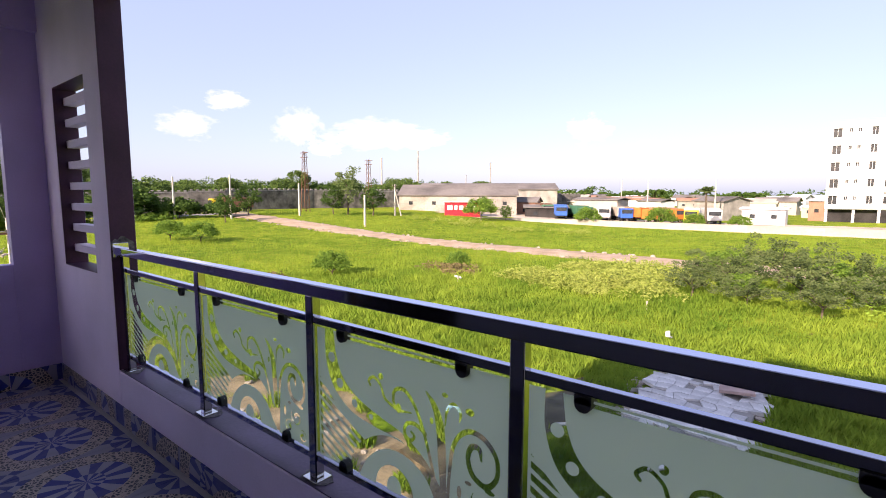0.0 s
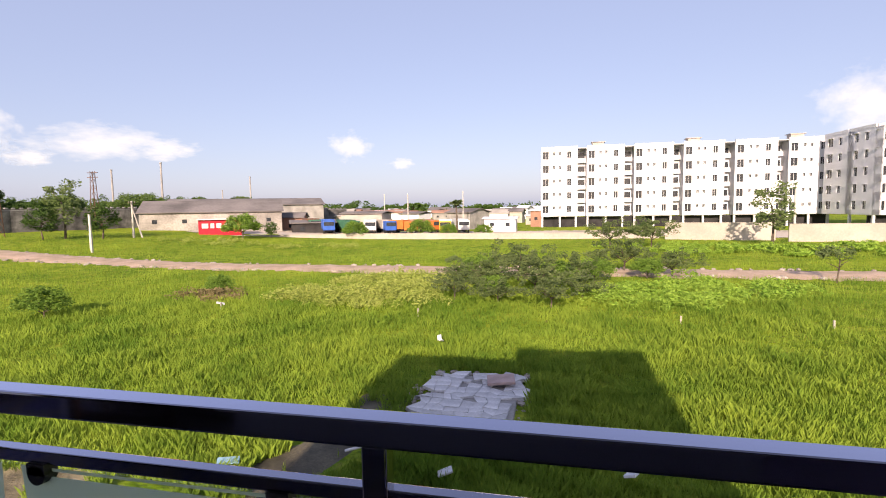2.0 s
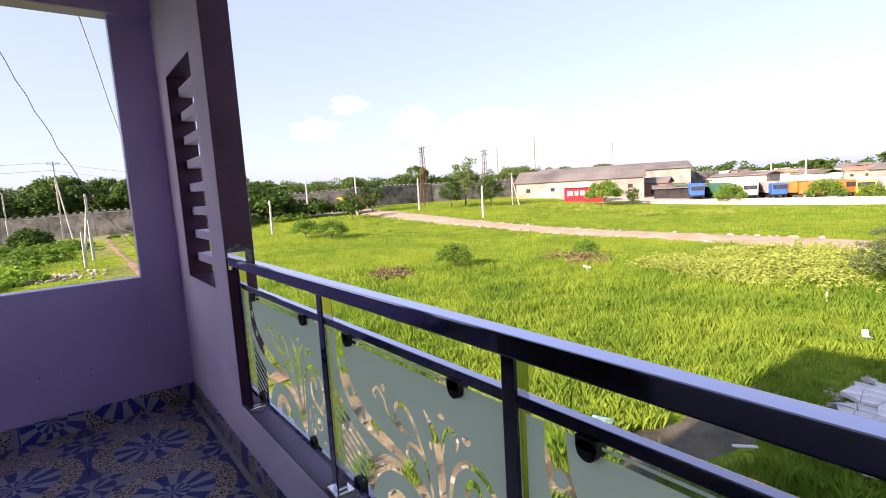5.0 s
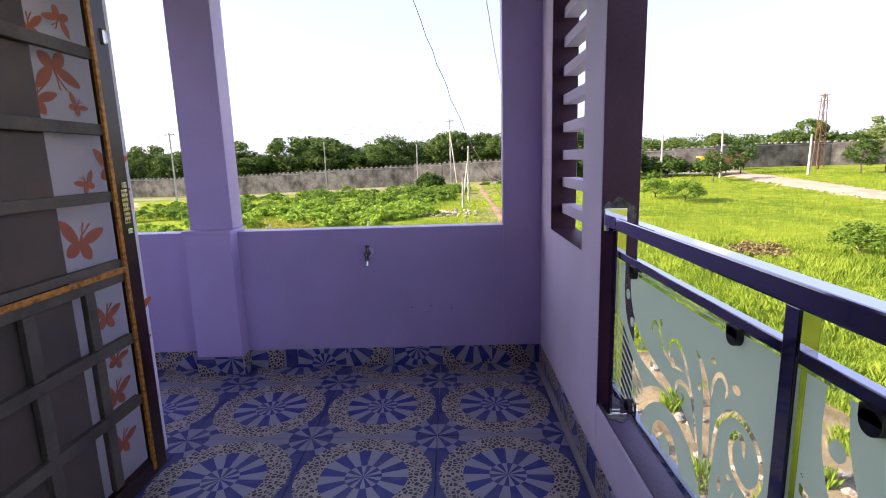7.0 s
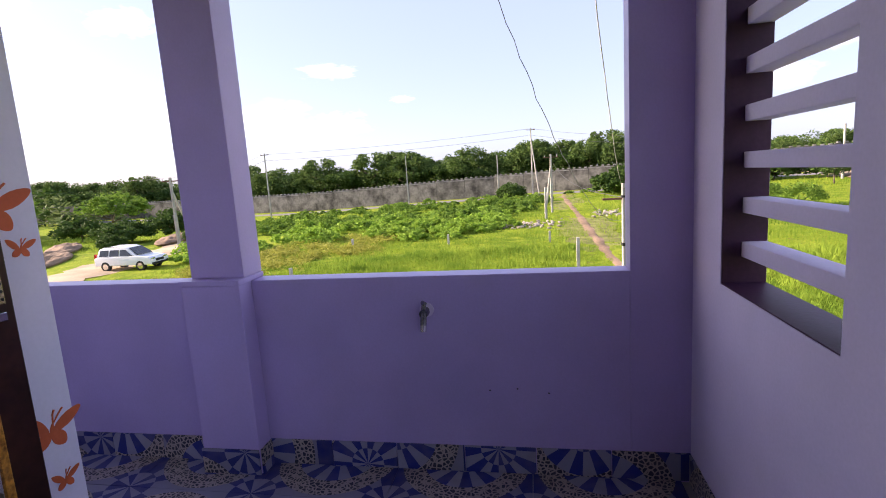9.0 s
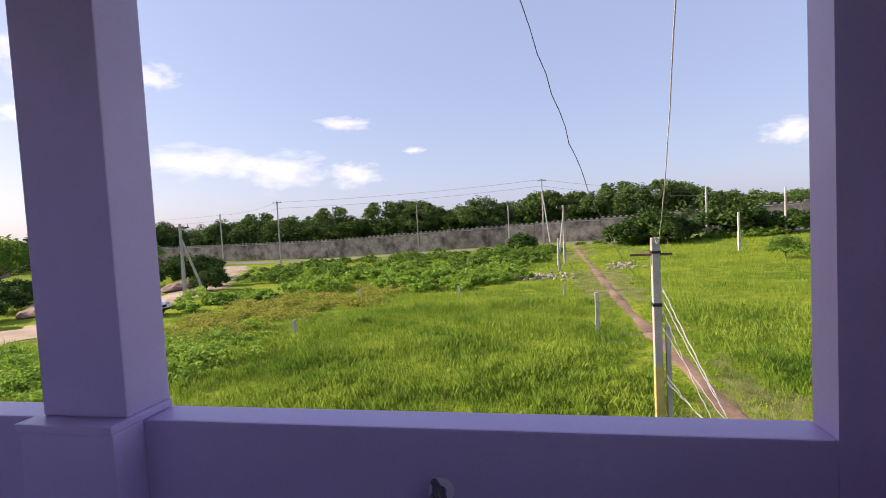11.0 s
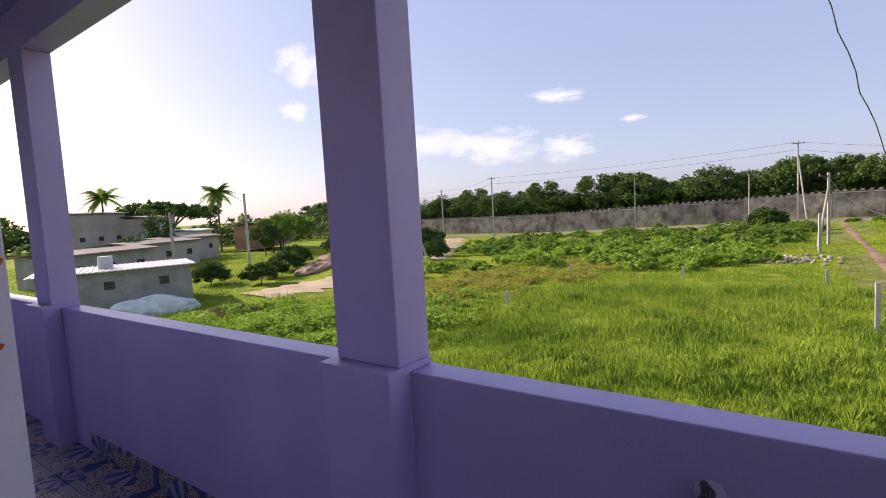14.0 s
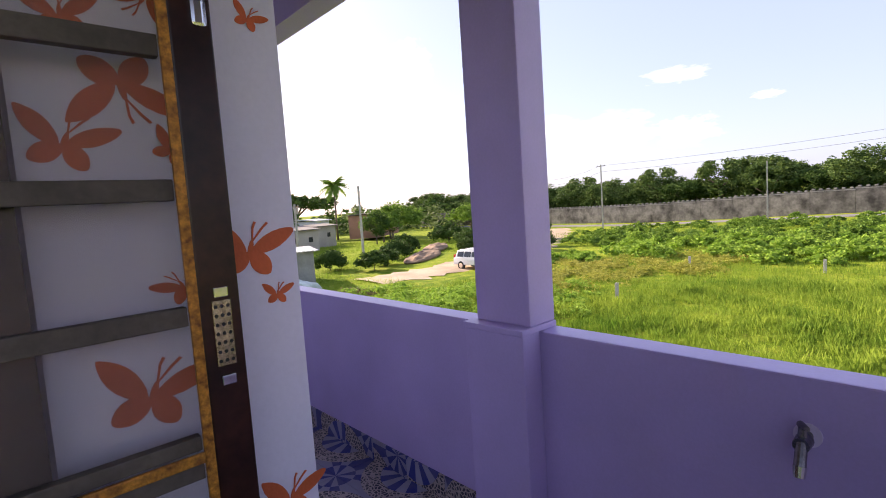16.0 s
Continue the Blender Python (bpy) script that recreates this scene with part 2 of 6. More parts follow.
structure("trim_jamb_left", boxes((1.322, 1.326, 0.002, 0.150, 0.372, BEAM)), MAROON, "dark maroon painted wall end beside the railing", "trim")
structure("wall_kerb", boxes((1.322, 5.388, 0.0, 0.152, -0.012, 0.364), bevel=0.008), LAV_BOUNCE, "low lavender painted kerb wall under the railing", "wall")
structure("trim_kerb_top", boxes((1.326, 5.384, 0.008, 0.150, 0.364, 0.370)), mat("purple_brown_kerb_paint", (0.13, 0.085, 0.16), 0.5, vary=0.12, scale=3), "dark purple painted top of the kerb wall", "trim")
structure("wall_front_right", boxes((5.388, 7.8, 0.0, 0.152, -0.16, CEILING)), MAROON, "dark maroon painted wall end beyond the railing", "wall")
structure("wall_end", boxes((5.75, 5.90, -2.35, 0.0, -0.012, CEILING)), LAV, "plain lavender wall closing the balcony", "wall")
# house wall behind, with the doorway
DX0, DX1, DZ = 1.55, 2.48, 2.1
structure("wall_house", boxes((1.0, DX0, -2.36, -2.105, -0.012, CEILING), (DX1, 5.75, -2.36, -2.105, -0.012, CEILING), (DX0, DX1, -2.36, -2.105, DZ, CEILING)), WHITE, "white painted house wall with orange butterflies", "wall")
structure("wall_house_side", boxes((1.0, 1.25, -9.0, -2.36, -0.012, CEILING)), WHITE, "white painted side wall of the house", "wall")
# unseen wall, added to stop low sun shining in along the passage
structure("wall_side_end", boxes((0.0, 1.0, -9.15, -9.0, -0.012, CEILING)), LAV, "unseen wall added to keep the sun out of the passage", "wall")
structure("wall_room_back", boxes((DX0 - 0.02, DX1 + 0.02, -2.48, -2.362, -0.012, CEILING)), mat("dark_door_wood", (0.085, 0.042, 0.024), 0.5, vary=0.3, scale=4, fine=30), "dark brown closed wooden inner door", "door")
# the body of the building under and over the balcony
structure("wall_building_body", boxes((-0.105, 7.8, -9.0, 0.148, G - 0.3, -0.165)), CREAM, "plain lower storey of the house", "wall")
structure("wall_building_upper", boxes((-0.105, 3.72, -0.10, 0.15, CEILING + 0.14, 3.53), (3.72, 7.8, -0.4, 0.15, CEILING + 0.14, 4.20), (5.90, 7.8, -9.0, -0.002, -0.16, CEILING)), CREAM, "plain upper part of the house", "wall")


def column(y0, y1, name_label):
    c = thing("column", (0, 0, 0), name_label, "column", "columns along the parapet")
    part("shaft", boxes((-0.109, 0.058, y0, y1, 1.012, BEAM - 0.001), bevel=0.006), LAV, c)
    part("cap", boxes((-0.109, 0.122, y0 - 0.03, y1 + 0.008, 0.987, 1.012), bevel=0.004), LAV, c)
    part("pilaster", boxes((0.003, 0.114, y0 - 0.025, y1 + 0.003, 0.0, 0.986), bevel=0.006), LAV, c)
    return c


column(-2.358, -2.069, "square lavender painted column standing on the parapet")
column(-5.54, -5.25, "square lavender painted column farther down the passage")

# louvre bars
for i in range(8):
    z = LZ0 + 0.10 + i * 0.158
    lb = tagged(link_mesh("louvre_bar", boxes((LX0 + 0.005, LX1 - 0.005, 0.065, 0.148, z, z + 0.055), bevel=0.004), LAV_BOUNCE), "pale lavender plastered bar across the louvred opening", "louvre", "louvre bars")

# ---- railing ----
POSTS = (1.385, 2.411, 3.367, 4.312, 5.255)
RAILY = 0.057


def frosted_sheet(w, h):
    """Frosted film over a w x h pane, left open along a swirling motif; cut where the field below turns negative."""
    nx, ny = 230, 134
    gx, gy = np.meshgrid(np.linspace(0, w, nx + 1), np.linspace(0, h, ny + 1), indexing="ij")

    def curl(cx, cy, r, start, sgn, wd):
        best = np.full(gx.shape, 9.0)
        for i in range(50):
            t = i / 49
            a, q = start + sgn * t * 6.6, r * (1 - 0.75 * t)
            best = np.minimum(best, np.hypot(gx - cx * w - q * math.cos(a), gy - cy * h - q * math.sin(a)) - wd * (0.4 + 1.1 * t ** 3))
        return best

    def oval(cx, cy, rx, ry):
        return (np.hypot((gx - cx * w) / rx, (gy - cy * h) / ry) - 1) * min(rx, ry)

    def chain(pts, radii, n=14):
        """Brush stroke along a smooth run of handles, its half-width given at each."""
        best = np.full(gx.shape, 9.0)
        q = [np.array((p[0] * w, p[1] * h)) for p in pts]
        q = [2 * q[0] - q[1]] + q + [2 * q[-1] - q[-2]]
        for k in range(len(pts) - 1):
            a, b, c, d = q[k:k + 4]
            for i in range(n + 1):
                t = i / n
                p = 0.5 * (2 * b + (c - a) * t + (2 * a - 5 * b + 4 * c - d) * t * t + (3 * b - a - 3 * c + d) * t ** 3)
                r = radii[k] + (radii[k + 1] - radii[k]) * t
                best = np.minimum(best, np.hypot(gx - p[0], gy - p[1]) - r)
        return best

    # broad clear ribbon with frosted discs, running out into a stem
    ribbon = chain([(0.085, 0.985), (0.095, 0.80), (0.14, 0.63), (0.24, 0.51), (0.38, 0.45), (0.52, 0.41), (0.63, 0.31), (0.71, 0.16), (0.735, 0.02)],
                   (0.026, 0.033, 0.038, 0.036, 0.025, 0.014, 0.011, 0.011, 0.012))
    for cx, cy, r in ((0.098, 0.80, 0.020), (0.150, 0.625, 0.019), (0.245, 0.515, 0.016), (0.345, 0.465, 0.011)):
        ribbon = np.maximum(ribbon, -oval(cx, cy, r, r))
    # arches nested at the foot, with a frosted bud
    arch = chain([(0.235, 0.02), (0.30, 0.20), (0.42, 0.325), (0.55, 0.325), (0.65, 0.23), (0.705, 0.08)], (0.030, 0.030, 0.024, 0.020, 0.015, 0.010))
    inner = np.maximum(oval(0.475, 0.0, 0.105 * w, 0.185 * h), -oval(0.475, 0.03, 0.040 * w, 0.085 * h))
    # slanting stripes in the lower corner, under the frosted ribbon
    edge = chain([(-0.02, 0.66), (0.03, 0.55), (0.10, 0.43), (0.20, 0.335), (0.33, 0.275)], (0.001,) * 5)
    under = gy - h * (0.27 + 0.38 * np.clip(1 - gx / (0.36 * w), 0, 1) ** 1.7)
    wedge = np.maximum(np.maximum(under, gx - (0.33 * w)), 0.010 - gx)
    wedge = np.maximum(wedge, -(oval(0.475, 0.0, 0.23 * w, 0.38 * h)))
    stripes = np.abs(((gy + 0.50 * gx) / 0.036) % 1.0 - 0.5) * 0.036 - 0.0105
    wedge = np.maximum(np.maximum(wedge, stripes), 0.010 - gy)
    opened = [ribbon, arch, inner, wedge, edge,
              np.maximum(np.abs(gy - (h - 0.013)) - 0.006, np.abs(gx - 0.5 * w) - 0.30 * w),
              chain([(0.57, 0.60), (0.50, 0.59), (0.43, 0.63), (0.405, 0.71), (0.365, 0.755), (0.335, 0.72), (0.345, 0.69)], (0.003, 0.006, 0.006, 0.005, 0.006, 0.006, 0.005)),
              oval(0.405, 0.775, 0.012, 0.013),
              chain([(0.715, 0.05), (0.67, 0.32), (0.63, 0.52), (0.585, 0.66), (0.535, 0.735), (0.485, 0.715), (0.475, 0.64), (0.495, 0.585)], (0.007, 0.007, 0.007, 0.007, 0.008, 0.007, 0.006, 0.004)),
              oval(0.503, 0.60, 0.012, 0.018),
              chain([(0.64, 0.50), (0.59, 0.535), (0.545, 0.515), (0.535, 0.45), (0.565, 0.415), (0.585, 0.45), (0.57, 0.475)], (0.008, 0.008, 0.007, 0.007, 0.006, 0.006, 0.005)),
              chain([(0.73, 0.03), (0.722, 0.35), (0.712, 0.58), (0.685, 0.70), (0.645, 0.775)], (0.008, 0.017, 0.018, 0.012, 0.003)),
              oval(0.672, 0.60, 0.008, 0.012),
              chain([(0.735, 0.60), (0.745, 0.70), (0.775, 0.75), (0.805, 0.71), (0.80, 0.655)], (0.003, 0.006, 0.007, 0.006, 0.003)),
              oval(0.845, 0.735, 0.017, 0.012), oval(0.735, 0.79, 0.013, 0.008),
              chain([(0.745, 0.03), (0.755, 0.30), (0.775, 0.50), (0.83, 0.61), (0.90, 0.61), (0.955, 0.52), (0.957, 0.40), (0.915, 0.325), (0.86, 0.36), (0.838, 0.45), (0.853, 0.53), (0.885, 0.535), (0.895, 0.47)],
                    (0.007, 0.007, 0.008, 0.009, 0.009, 0.008, 0.008, 0.010, 0.010, 0.009, 0.010, 0.009, 0.004)),
              curl(0.895, 0.20, 0.040, 2.4, 1, 0.0065), curl(0.83, 0.10, 0.034, 0.4, 1, 0.006), curl(0.94, 0.06, 0.030, 2.0, -1, 0.005)]
    for cx, cy, rx, ry in ((0.80, 0.22, 0.009, 0.022), (0.84, 0.30, 0.013, 0.007), (0.93, 0.30, 0.018, 0.008), (0.40, 0.08, 0.012, 0.006)):
        opened.append(oval(cx, cy, rx, ry))
    field = np.minimum.reduce(opened)
    verts, faces, index = [], [], {}

    def vert(key, p):
        if key not in index:
            index[key] = len(verts)
            verts.append((p[0], p[1], 0.0))
        return index[key]

    solid = field > 0
    for j in range(ny):
        run = None
        for i in range(nx + 1):
            full = i < nx and solid[i, j] and solid[i + 1, j] and solid[i, j + 1] and solid[i + 1, j + 1]
            if full and run is None:
                run = i
            if not full and run is not None:
                faces.append([vert(("g", a, c), (gx[a, c], gy[a, c])) for a, c in ((run, j), (i, j), (i, j + 1), (run, j + 1))])
                run = None
            if i < nx and not full:
                ring = []
                cell = ((i, j), (i + 1, j), (i + 1, j + 1), (i, j + 1))
                for a, c in zip(cell, cell[1:] + cell[:1]):
                    if solid[a]:
                        ring.append(vert(("g", *a), (gx[a], gy[a])))
                    if solid[a] != solid[c]:
                        q = field[a] / (field[a] - field[c])
                        ring.append(vert(("e", *min(a, c), *max(a, c)), (gx[a] + q * (gx[c] - gx[a]), gy[a] + q * (gy[c] - gy[a]))))
                if len(ring) > 2:
                    faces.append(ring)
    me = bpy.data.meshes.new("frosted_film")
    me.from_pydata(verts, [], faces)
    return me


def film_material():
    m = bpy.data.materials.new("frosted_glass_film")
    m.use_nodes = True
    n, l = m.node_tree.nodes, m.node_tree.links
    d, t, mx = n.new("ShaderNodeBsdfDiffuse"), n.new("ShaderNodeBsdfTranslucent"), n.new("ShaderNodeMixShader")
    d.inputs[0].default_value, t.inputs[0].default_value = (0.44, 0.49, 0.44, 1), (0.54, 0.62, 0.54, 1)
    mx.inputs[0].default_value = 0.66
    l.new(d.outputs[0], mx.inputs[1])
    l.new(t.outputs[0], mx.inputs[2])
    gl, mx2 = n.new("ShaderNodeBsdfGlossy"), n.new("ShaderNodeMixShader")
    gl.inputs["Roughness"].default_value = 0.35
    mx2.inputs[0].default_value = 0.06
    l.new(mx.outputs[0], mx2.inputs[1])
    l.new(gl.outputs[0], mx2.inputs[2])
    l.new(mx2.outputs[0], n["Material Output"].inputs["Surface"])
    return m


def clear_material():
    m = bpy.data.materials.new("clear_glass")
    m.use_nodes = True
    n, l = m.node_tree.nodes, m.node_tree.links
    t, gl, mx = n.new("ShaderNodeBsdfTransparent"), n.new("ShaderNodeBsdfGlossy"), n.new("ShaderNodeMixShader")
    t.inputs[0].default_value = (0.95, 0.98, 0.96, 1)
    gl.inputs["Roughness"].default_value = 0.02
    mx.inputs[0].default_value = 0.05
    l.new(t.outputs[0], mx.inputs[1])
    l.new(gl.outputs[0], mx.inputs[2])
    l.new(mx.outputs[0], n["Material Output"].inputs["Surface"])
    return m


FILM, CLEAR = film_material(), clear_material()
rail = thing("balcony_railing", (0, 0, 0), "polished steel balcony railing with frosted patterned glass panels", "railing")
part("handrail", boxes((1.330, 5.385, 0.030, 0.083, 1.139, 1.189), bevel=0.005), DARKSTEEL, rail, "polished dark steel top rail")
for x in POSTS:
    p = part("post", boxes((x - 0.021, x + 0.021, RAILY - 0.021, RAILY + 0.021, 0.380, 1.139), bevel=0.003), DARKSTEEL, rail)
    # strips added so the flanks mirror brightly while the post's front stays dark
    for sd in (-1, 1):
        part("side_strip", boxes((x + sd * 0.0215, x + sd * 0.0235, RAILY - 0.017, RAILY + 0.017, 0.384, 1.136)), BRIGHT, p, "mirror-bright strip added for the flank's reflection")
    part("foot_plate", boxes((x - 0.045, x + 0.045, RAILY - 0.04, RAILY + 0.04, 0.3705, 0.380), bevel=0.002), CHROME, p, "chrome foot plate")
for a, b in zip(POSTS, POSTS[1:]):
    x0, x1 = a + 0.022, b - 0.022
    part("middle_rail", boxes((x0, x1, RAILY - 0.014, RAILY + 0.014, 1.030, 1.058), bevel=0.003), DARKSTEEL, rail)
    part("bottom_rail", boxes((x0, x1, RAILY - 0.014, RAILY + 0.014, 0.455, 0.480), bevel=0.003), DARKSTEEL, rail)
    gx0, gx1, gz0, gz1 = x0 + 0.010, x1 - 0.010, 0.488, 1.018
    pane = part("glass_pane", boxes((gx0, gx1, 0.054, 0.060, gz0, gz1)), CLEAR, rail, "glass panel with frosted swirls")
    pane.visible_shadow = False
    film = new("frosted_film", frosted_sheet(gx1 - gx0, gz1 - gz0))
    film.data.materials.append(FILM)
    film.matrix_basis = Matrix.Translation((gx0, 0.0525, gz0)) @ Matrix.Rotation(radians(90), 4, 'X')
    film.parent = pane
    for cx in (gx0 + 0.16, gx1 - 0.16):
        for cz, dz in ((1.008, -1), (0.498, 1)):
            bm = bmesh.new()
            bmesh.ops.create_cone(bm, cap_ends=True, segments=20, radius1=0.024, radius2=0.022, depth=0.03, matrix=Matrix.Translation((cx, RAILY - 0.006, cz)) @ Matrix.Rotation(radians(90), 4, 'X'))
            box(bm, cx - 0.023, cx + 0.023, RAILY - 0.021, RAILY + 0.009, min(cz, cz - dz * 0.024), max(cz, cz - dz * 0.024))
            part("glass_clamp", bm, RUBBER, rail, "black rubber glass clamp")
for x, s in ((1.326, 1), (5.388, -1)):
    br = part("wall_bracket", boxes((min(x, x + s * 0.012), max(x, x + s * 0.012), 0.008, 0.100, 1.125, 1.218), bevel=0.003), CHROME, rail, "chrome bracket on the wall")

# rough cement where the brackets were set
for x, y, z, face in ((1.3265, 0.070, 1.19, 'X'), (5.3875, 0.060, 1.19, 'X'), (1.40, 0.060, 0.3708, 'Z'), (2.42, 0.060, 0.3708, 'Z'), (3.37, 0.060, 0.3708, 'Z'), (4.32, 0.060, 0.3708, 'Z')):
    bm = bmesh.new()
    n_ = 22
    ring = [(0.075 * (1 + 0.35 * noise.noise(Vector((k * 0.9, x, y)))) * math.cos(2 * math.pi * k / n_), 0.062 * (1 + 0.5 * noise.noise(Vector((k * 0.7, y, x)))) * math.sin(2 * math.pi * k / n_)) for k in range(n_)]
    f_ = bm.faces.new([bm.verts.new((0, max(-0.068, min(0.068, a)), b) if face == 'X' else (a, max(-0.05, min(0.08, b)), 0)) for a, b in ring])
    r_ = bmesh.ops.extrude_face_region(bm, geom=[f_])
    bmesh.ops.translate(bm, verts=[v for v in r_["geom"] if isinstance(v, bmesh.types.BMVert)], vec=(0.003 if x < 3 else -0.003, 0, 0) if face == 'X' else (0, 0, 0.003))
    cp_ = tagged(link_mesh("cement_patch", bm, mat("smeared_cement", (0.20, 0.18, 0.19), 0.9, vary=0.3, scale=30, fine=120) if "smeared_cement" not in MATS else MATS["smeared_cement"]), "rough smear of grey cement round a railing fixing", "cement patch", "cement patches")
    cp_.location = (x, y, z)

# ---- the field ----
def terrain():
    xs = np.concatenate([np.linspace(-2500, -160, 14), np.linspace(-150, 120, 136), np.linspace(140, 2500, 14)])
    ys = np.concatenate([np.linspace(-2500, -160, 14), np.linspace(-150, 150, 151), np.linspace(170, 2500, 14)])
    v = []
    for y in ys:
        for x in xs:
            z = ground_z(x, y)
            if 12 < abs(x) or y > 6:
                z += 0.10 * noise.noise(Vector((x * 0.12, y * 0.12, 0.3))) + 0.05 * noise.noise(Vector((x * 0.5, y * 0.5, 1.7)))
            v.append((x, y, z - 0.03))
    nx = len(xs)
    f = [(j * nx + i, j * nx + i + 1, (j + 1) * nx + i + 1, (j + 1) * nx + i) for j in range(len(ys) - 1) for i in range(nx - 1)]
    return array_mesh("ground", v, f, field_material())


def field_material():
    """Turf: soil seen through short grass, in patches of yellow, mid and deep green."""
    m = bpy.data.materials.new("field_turf")
    m.use_nodes = True
    n, l = m.node_tree.nodes, m.node_tree.links
    b = n["Principled BSDF"]
    b.inputs["Roughness"].default_value, b.inputs["Specular IOR Level"].default_value = 0.95, 0.05
    tc = n.new("ShaderNodeTexCoord")
    cols = []
    prev = None
    for scale, lo, hi, a, c in ((0.10, 0.38, 0.62, (0.10, 0.175, 0.014), (0.21, 0.28, 0.022)), (0.9, 0.45, 0.70, None, (0.30, 0.34, 0.04)), (7.0, 0.50, 0.75, None, (0.060, 0.105, 0.014)), (2.2, 0.62, 0.78, None, (0.17, 0.13, 0.06))):
        noi, mr = n.new("ShaderNodeTexNoise"), n.new("ShaderNodeMapRange")
        noi.inputs["Scale"].default_value, noi.inputs["Detail"].default_value = scale, 6.0
        mr.inputs[1].default_value, mr.inputs[2].default_value = lo, hi
        l.new(tc.outputs["Object"], noi.inputs["Vector"])
        l.new(noi.outputs[0], mr.inputs[0])
        mx = n.new("ShaderNodeMix")
        mx.data_type = 'RGBA'
        l.new(mr.outputs[0], mx.inputs[0])
        if prev is None:
            mx.inputs[6].default_value = (*a, 1)
        else:
            l.new(prev, mx.inputs[6])
        mx.inputs[7].default_value = (*c, 1)
        prev = mx.outputs[2]
    l.new(prev, b.inputs["Base Color"])
    bp, noi = n.new("ShaderNodeBump"), n.new("ShaderNodeTexNoise")
    noi.inputs["Scale"].default_value, noi.inputs["Detail"].default_value = 5.0, 6.0
    l.new(tc.outputs["Object"], noi.inputs["Vector"])
    bp.inputs["Strength"].default_value, bp.inputs["Distance"].default_value = 1.0, 0.12
    l.new(noi.outputs[0], bp.inputs["Height"])
    l.new(bp.outputs[0], b.inputs["Normal"])
    return m


gr = tagged(new("ground", terrain()), "overgrown green field of wild grass", "ground", kind="structure")
gr.data.polygons.foreach_set("use_smooth", [True] * len(gr.data.polygons))

# ---- floor tiles and skirting ----
TILE = 0.667


def tile_material():
    """Glazed tile: a wheel of blue wedges in the middle, small dark stars on the corners, pebble mosaic between."""
    m = bpy.data.materials.new("patterned_floor_tile")
    m.use_nodes = True
    n, l = m.node_tree.nodes, m.node_tree.links
    b = n["Principled BSDF"]
    b.inputs["Roughness"].default_value = 0.42
    tc, sep = n.new("ShaderNodeTexCoord"), n.new("ShaderNodeSeparateXYZ")
    l.new(tc.outputs["Object"], sep.inputs[0])

    def op(kind, a, c=None, d=None):
        nd = n.new("ShaderNodeMath")
        nd.operation = kind
        for i, v in enumerate((a, c, d)):
            if v is None:
                continue
            if isinstance(v, (int, float)):
                nd.inputs[i].default_value = v
            else:
                l.new(v, nd.inputs[i])
        return nd.outputs[0]

    def wheel(x, y, count, phase):
        r = op('SQRT', op('ADD', op('MULTIPLY', x, x), op('MULTIPLY', y, y)))
        a = op('ARCTAN2', y, x)
        return r, op('SINE', op('MULTIPLY_ADD', a, count, phase))

    x, y = sep.outputs[0], sep.outputs[1]
    r, s = wheel(x, y, 10.0, 0.4)
    inner = op('LESS_THAN', r, 0.085)
    flip = op('MULTIPLY_ADD', inner, -2.0, 1.0)
    blue1 = op('MULTIPLY', op('GREATER_THAN', op('MULTIPLY', s, flip), 0.0), op('LESS_THAN', r, 0.207))
    disc1 = op('LESS_THAN', r, 0.207)
    hx, hy = op('SUBTRACT', TILE / 2, op('ABSOLUTE', x)), op('SUBTRACT', TILE / 2, op('ABSOLUTE', y))
    r2, s3 = wheel(hx, hy, 8.0, 0.0)
    disc2 = op('GREATER_THAN', r, 0.318)
    flip2 = op('MULTIPLY_ADD', op('LESS_THAN', r2, 0.115), -2.0, 1.0)
    blue2 = op('MULTIPLY', disc2, op('GREATER_THAN', op('MULTIPLY', s3, flip2), 0.0))
    vor = n.new("ShaderNodeTexVoronoi")
    vor.inputs["Scale"].default_value = 46.0
    vor.feature = 'DISTANCE_TO_EDGE'
    l.new(tc.outputs["Object"], vor.inputs["Vector"])
    peb = n.new("ShaderNodeValToRGB")
    peb.color_ramp.elements[0].position, peb.color_ramp.elements[1].position = 0.10, 0.17
    peb.color_ramp.elements[0].color, peb.color_ramp.elements[1].color = (0.47, 0.40, 0.35, 1), (0.035, 0.032, 0.05, 1)
    l.new(vor.outputs[0], peb.inputs[0])
    noi = n.new("ShaderNodeTexNoise")
    noi.inputs["Scale"].default_value = 9.0
    l.new(tc.outputs["Object"], noi.inputs["Vector"])

    def blend(f, a, c):
        mx = n.new("ShaderNodeMix")
        mx.data_type = 'RGBA'
        l.new(f, mx.inputs[0])
        for k, v in ((6, a), (7, c)):
            if isinstance(v, tuple):
                mx.inputs[k].default_value = v
            else:
                l.new(v, mx.inputs[k])
        return mx.outputs[2]

    col = blend(disc1, peb.outputs[0], (0.33, 0.33, 0.43, 1))
    col = blend(blue1, col, (0.022, 0.035, 0.24, 1))
    col = blend(disc2, col, (0.27, 0.27, 0.36, 1))
    col = blend(blue2, col, (0.018, 0.028, 0.19, 1))
    dust = n.new("ShaderNodeMapRange")
    dust.inputs[1].default_value, dust.inputs[2].default_value, dust.inputs[4].default_value = 0.45, 0.8, 0.35
    l.new(noi.outputs[0], dust.inputs[0])
    col = blend(dust.outputs[0], col, (0.24, 0.21, 0.20, 1))
    l.new(col, b.inputs["Base Color"])
    return m


TILEMAT = tile_material()
tile_mesh = bpy.data.meshes.new("tile")
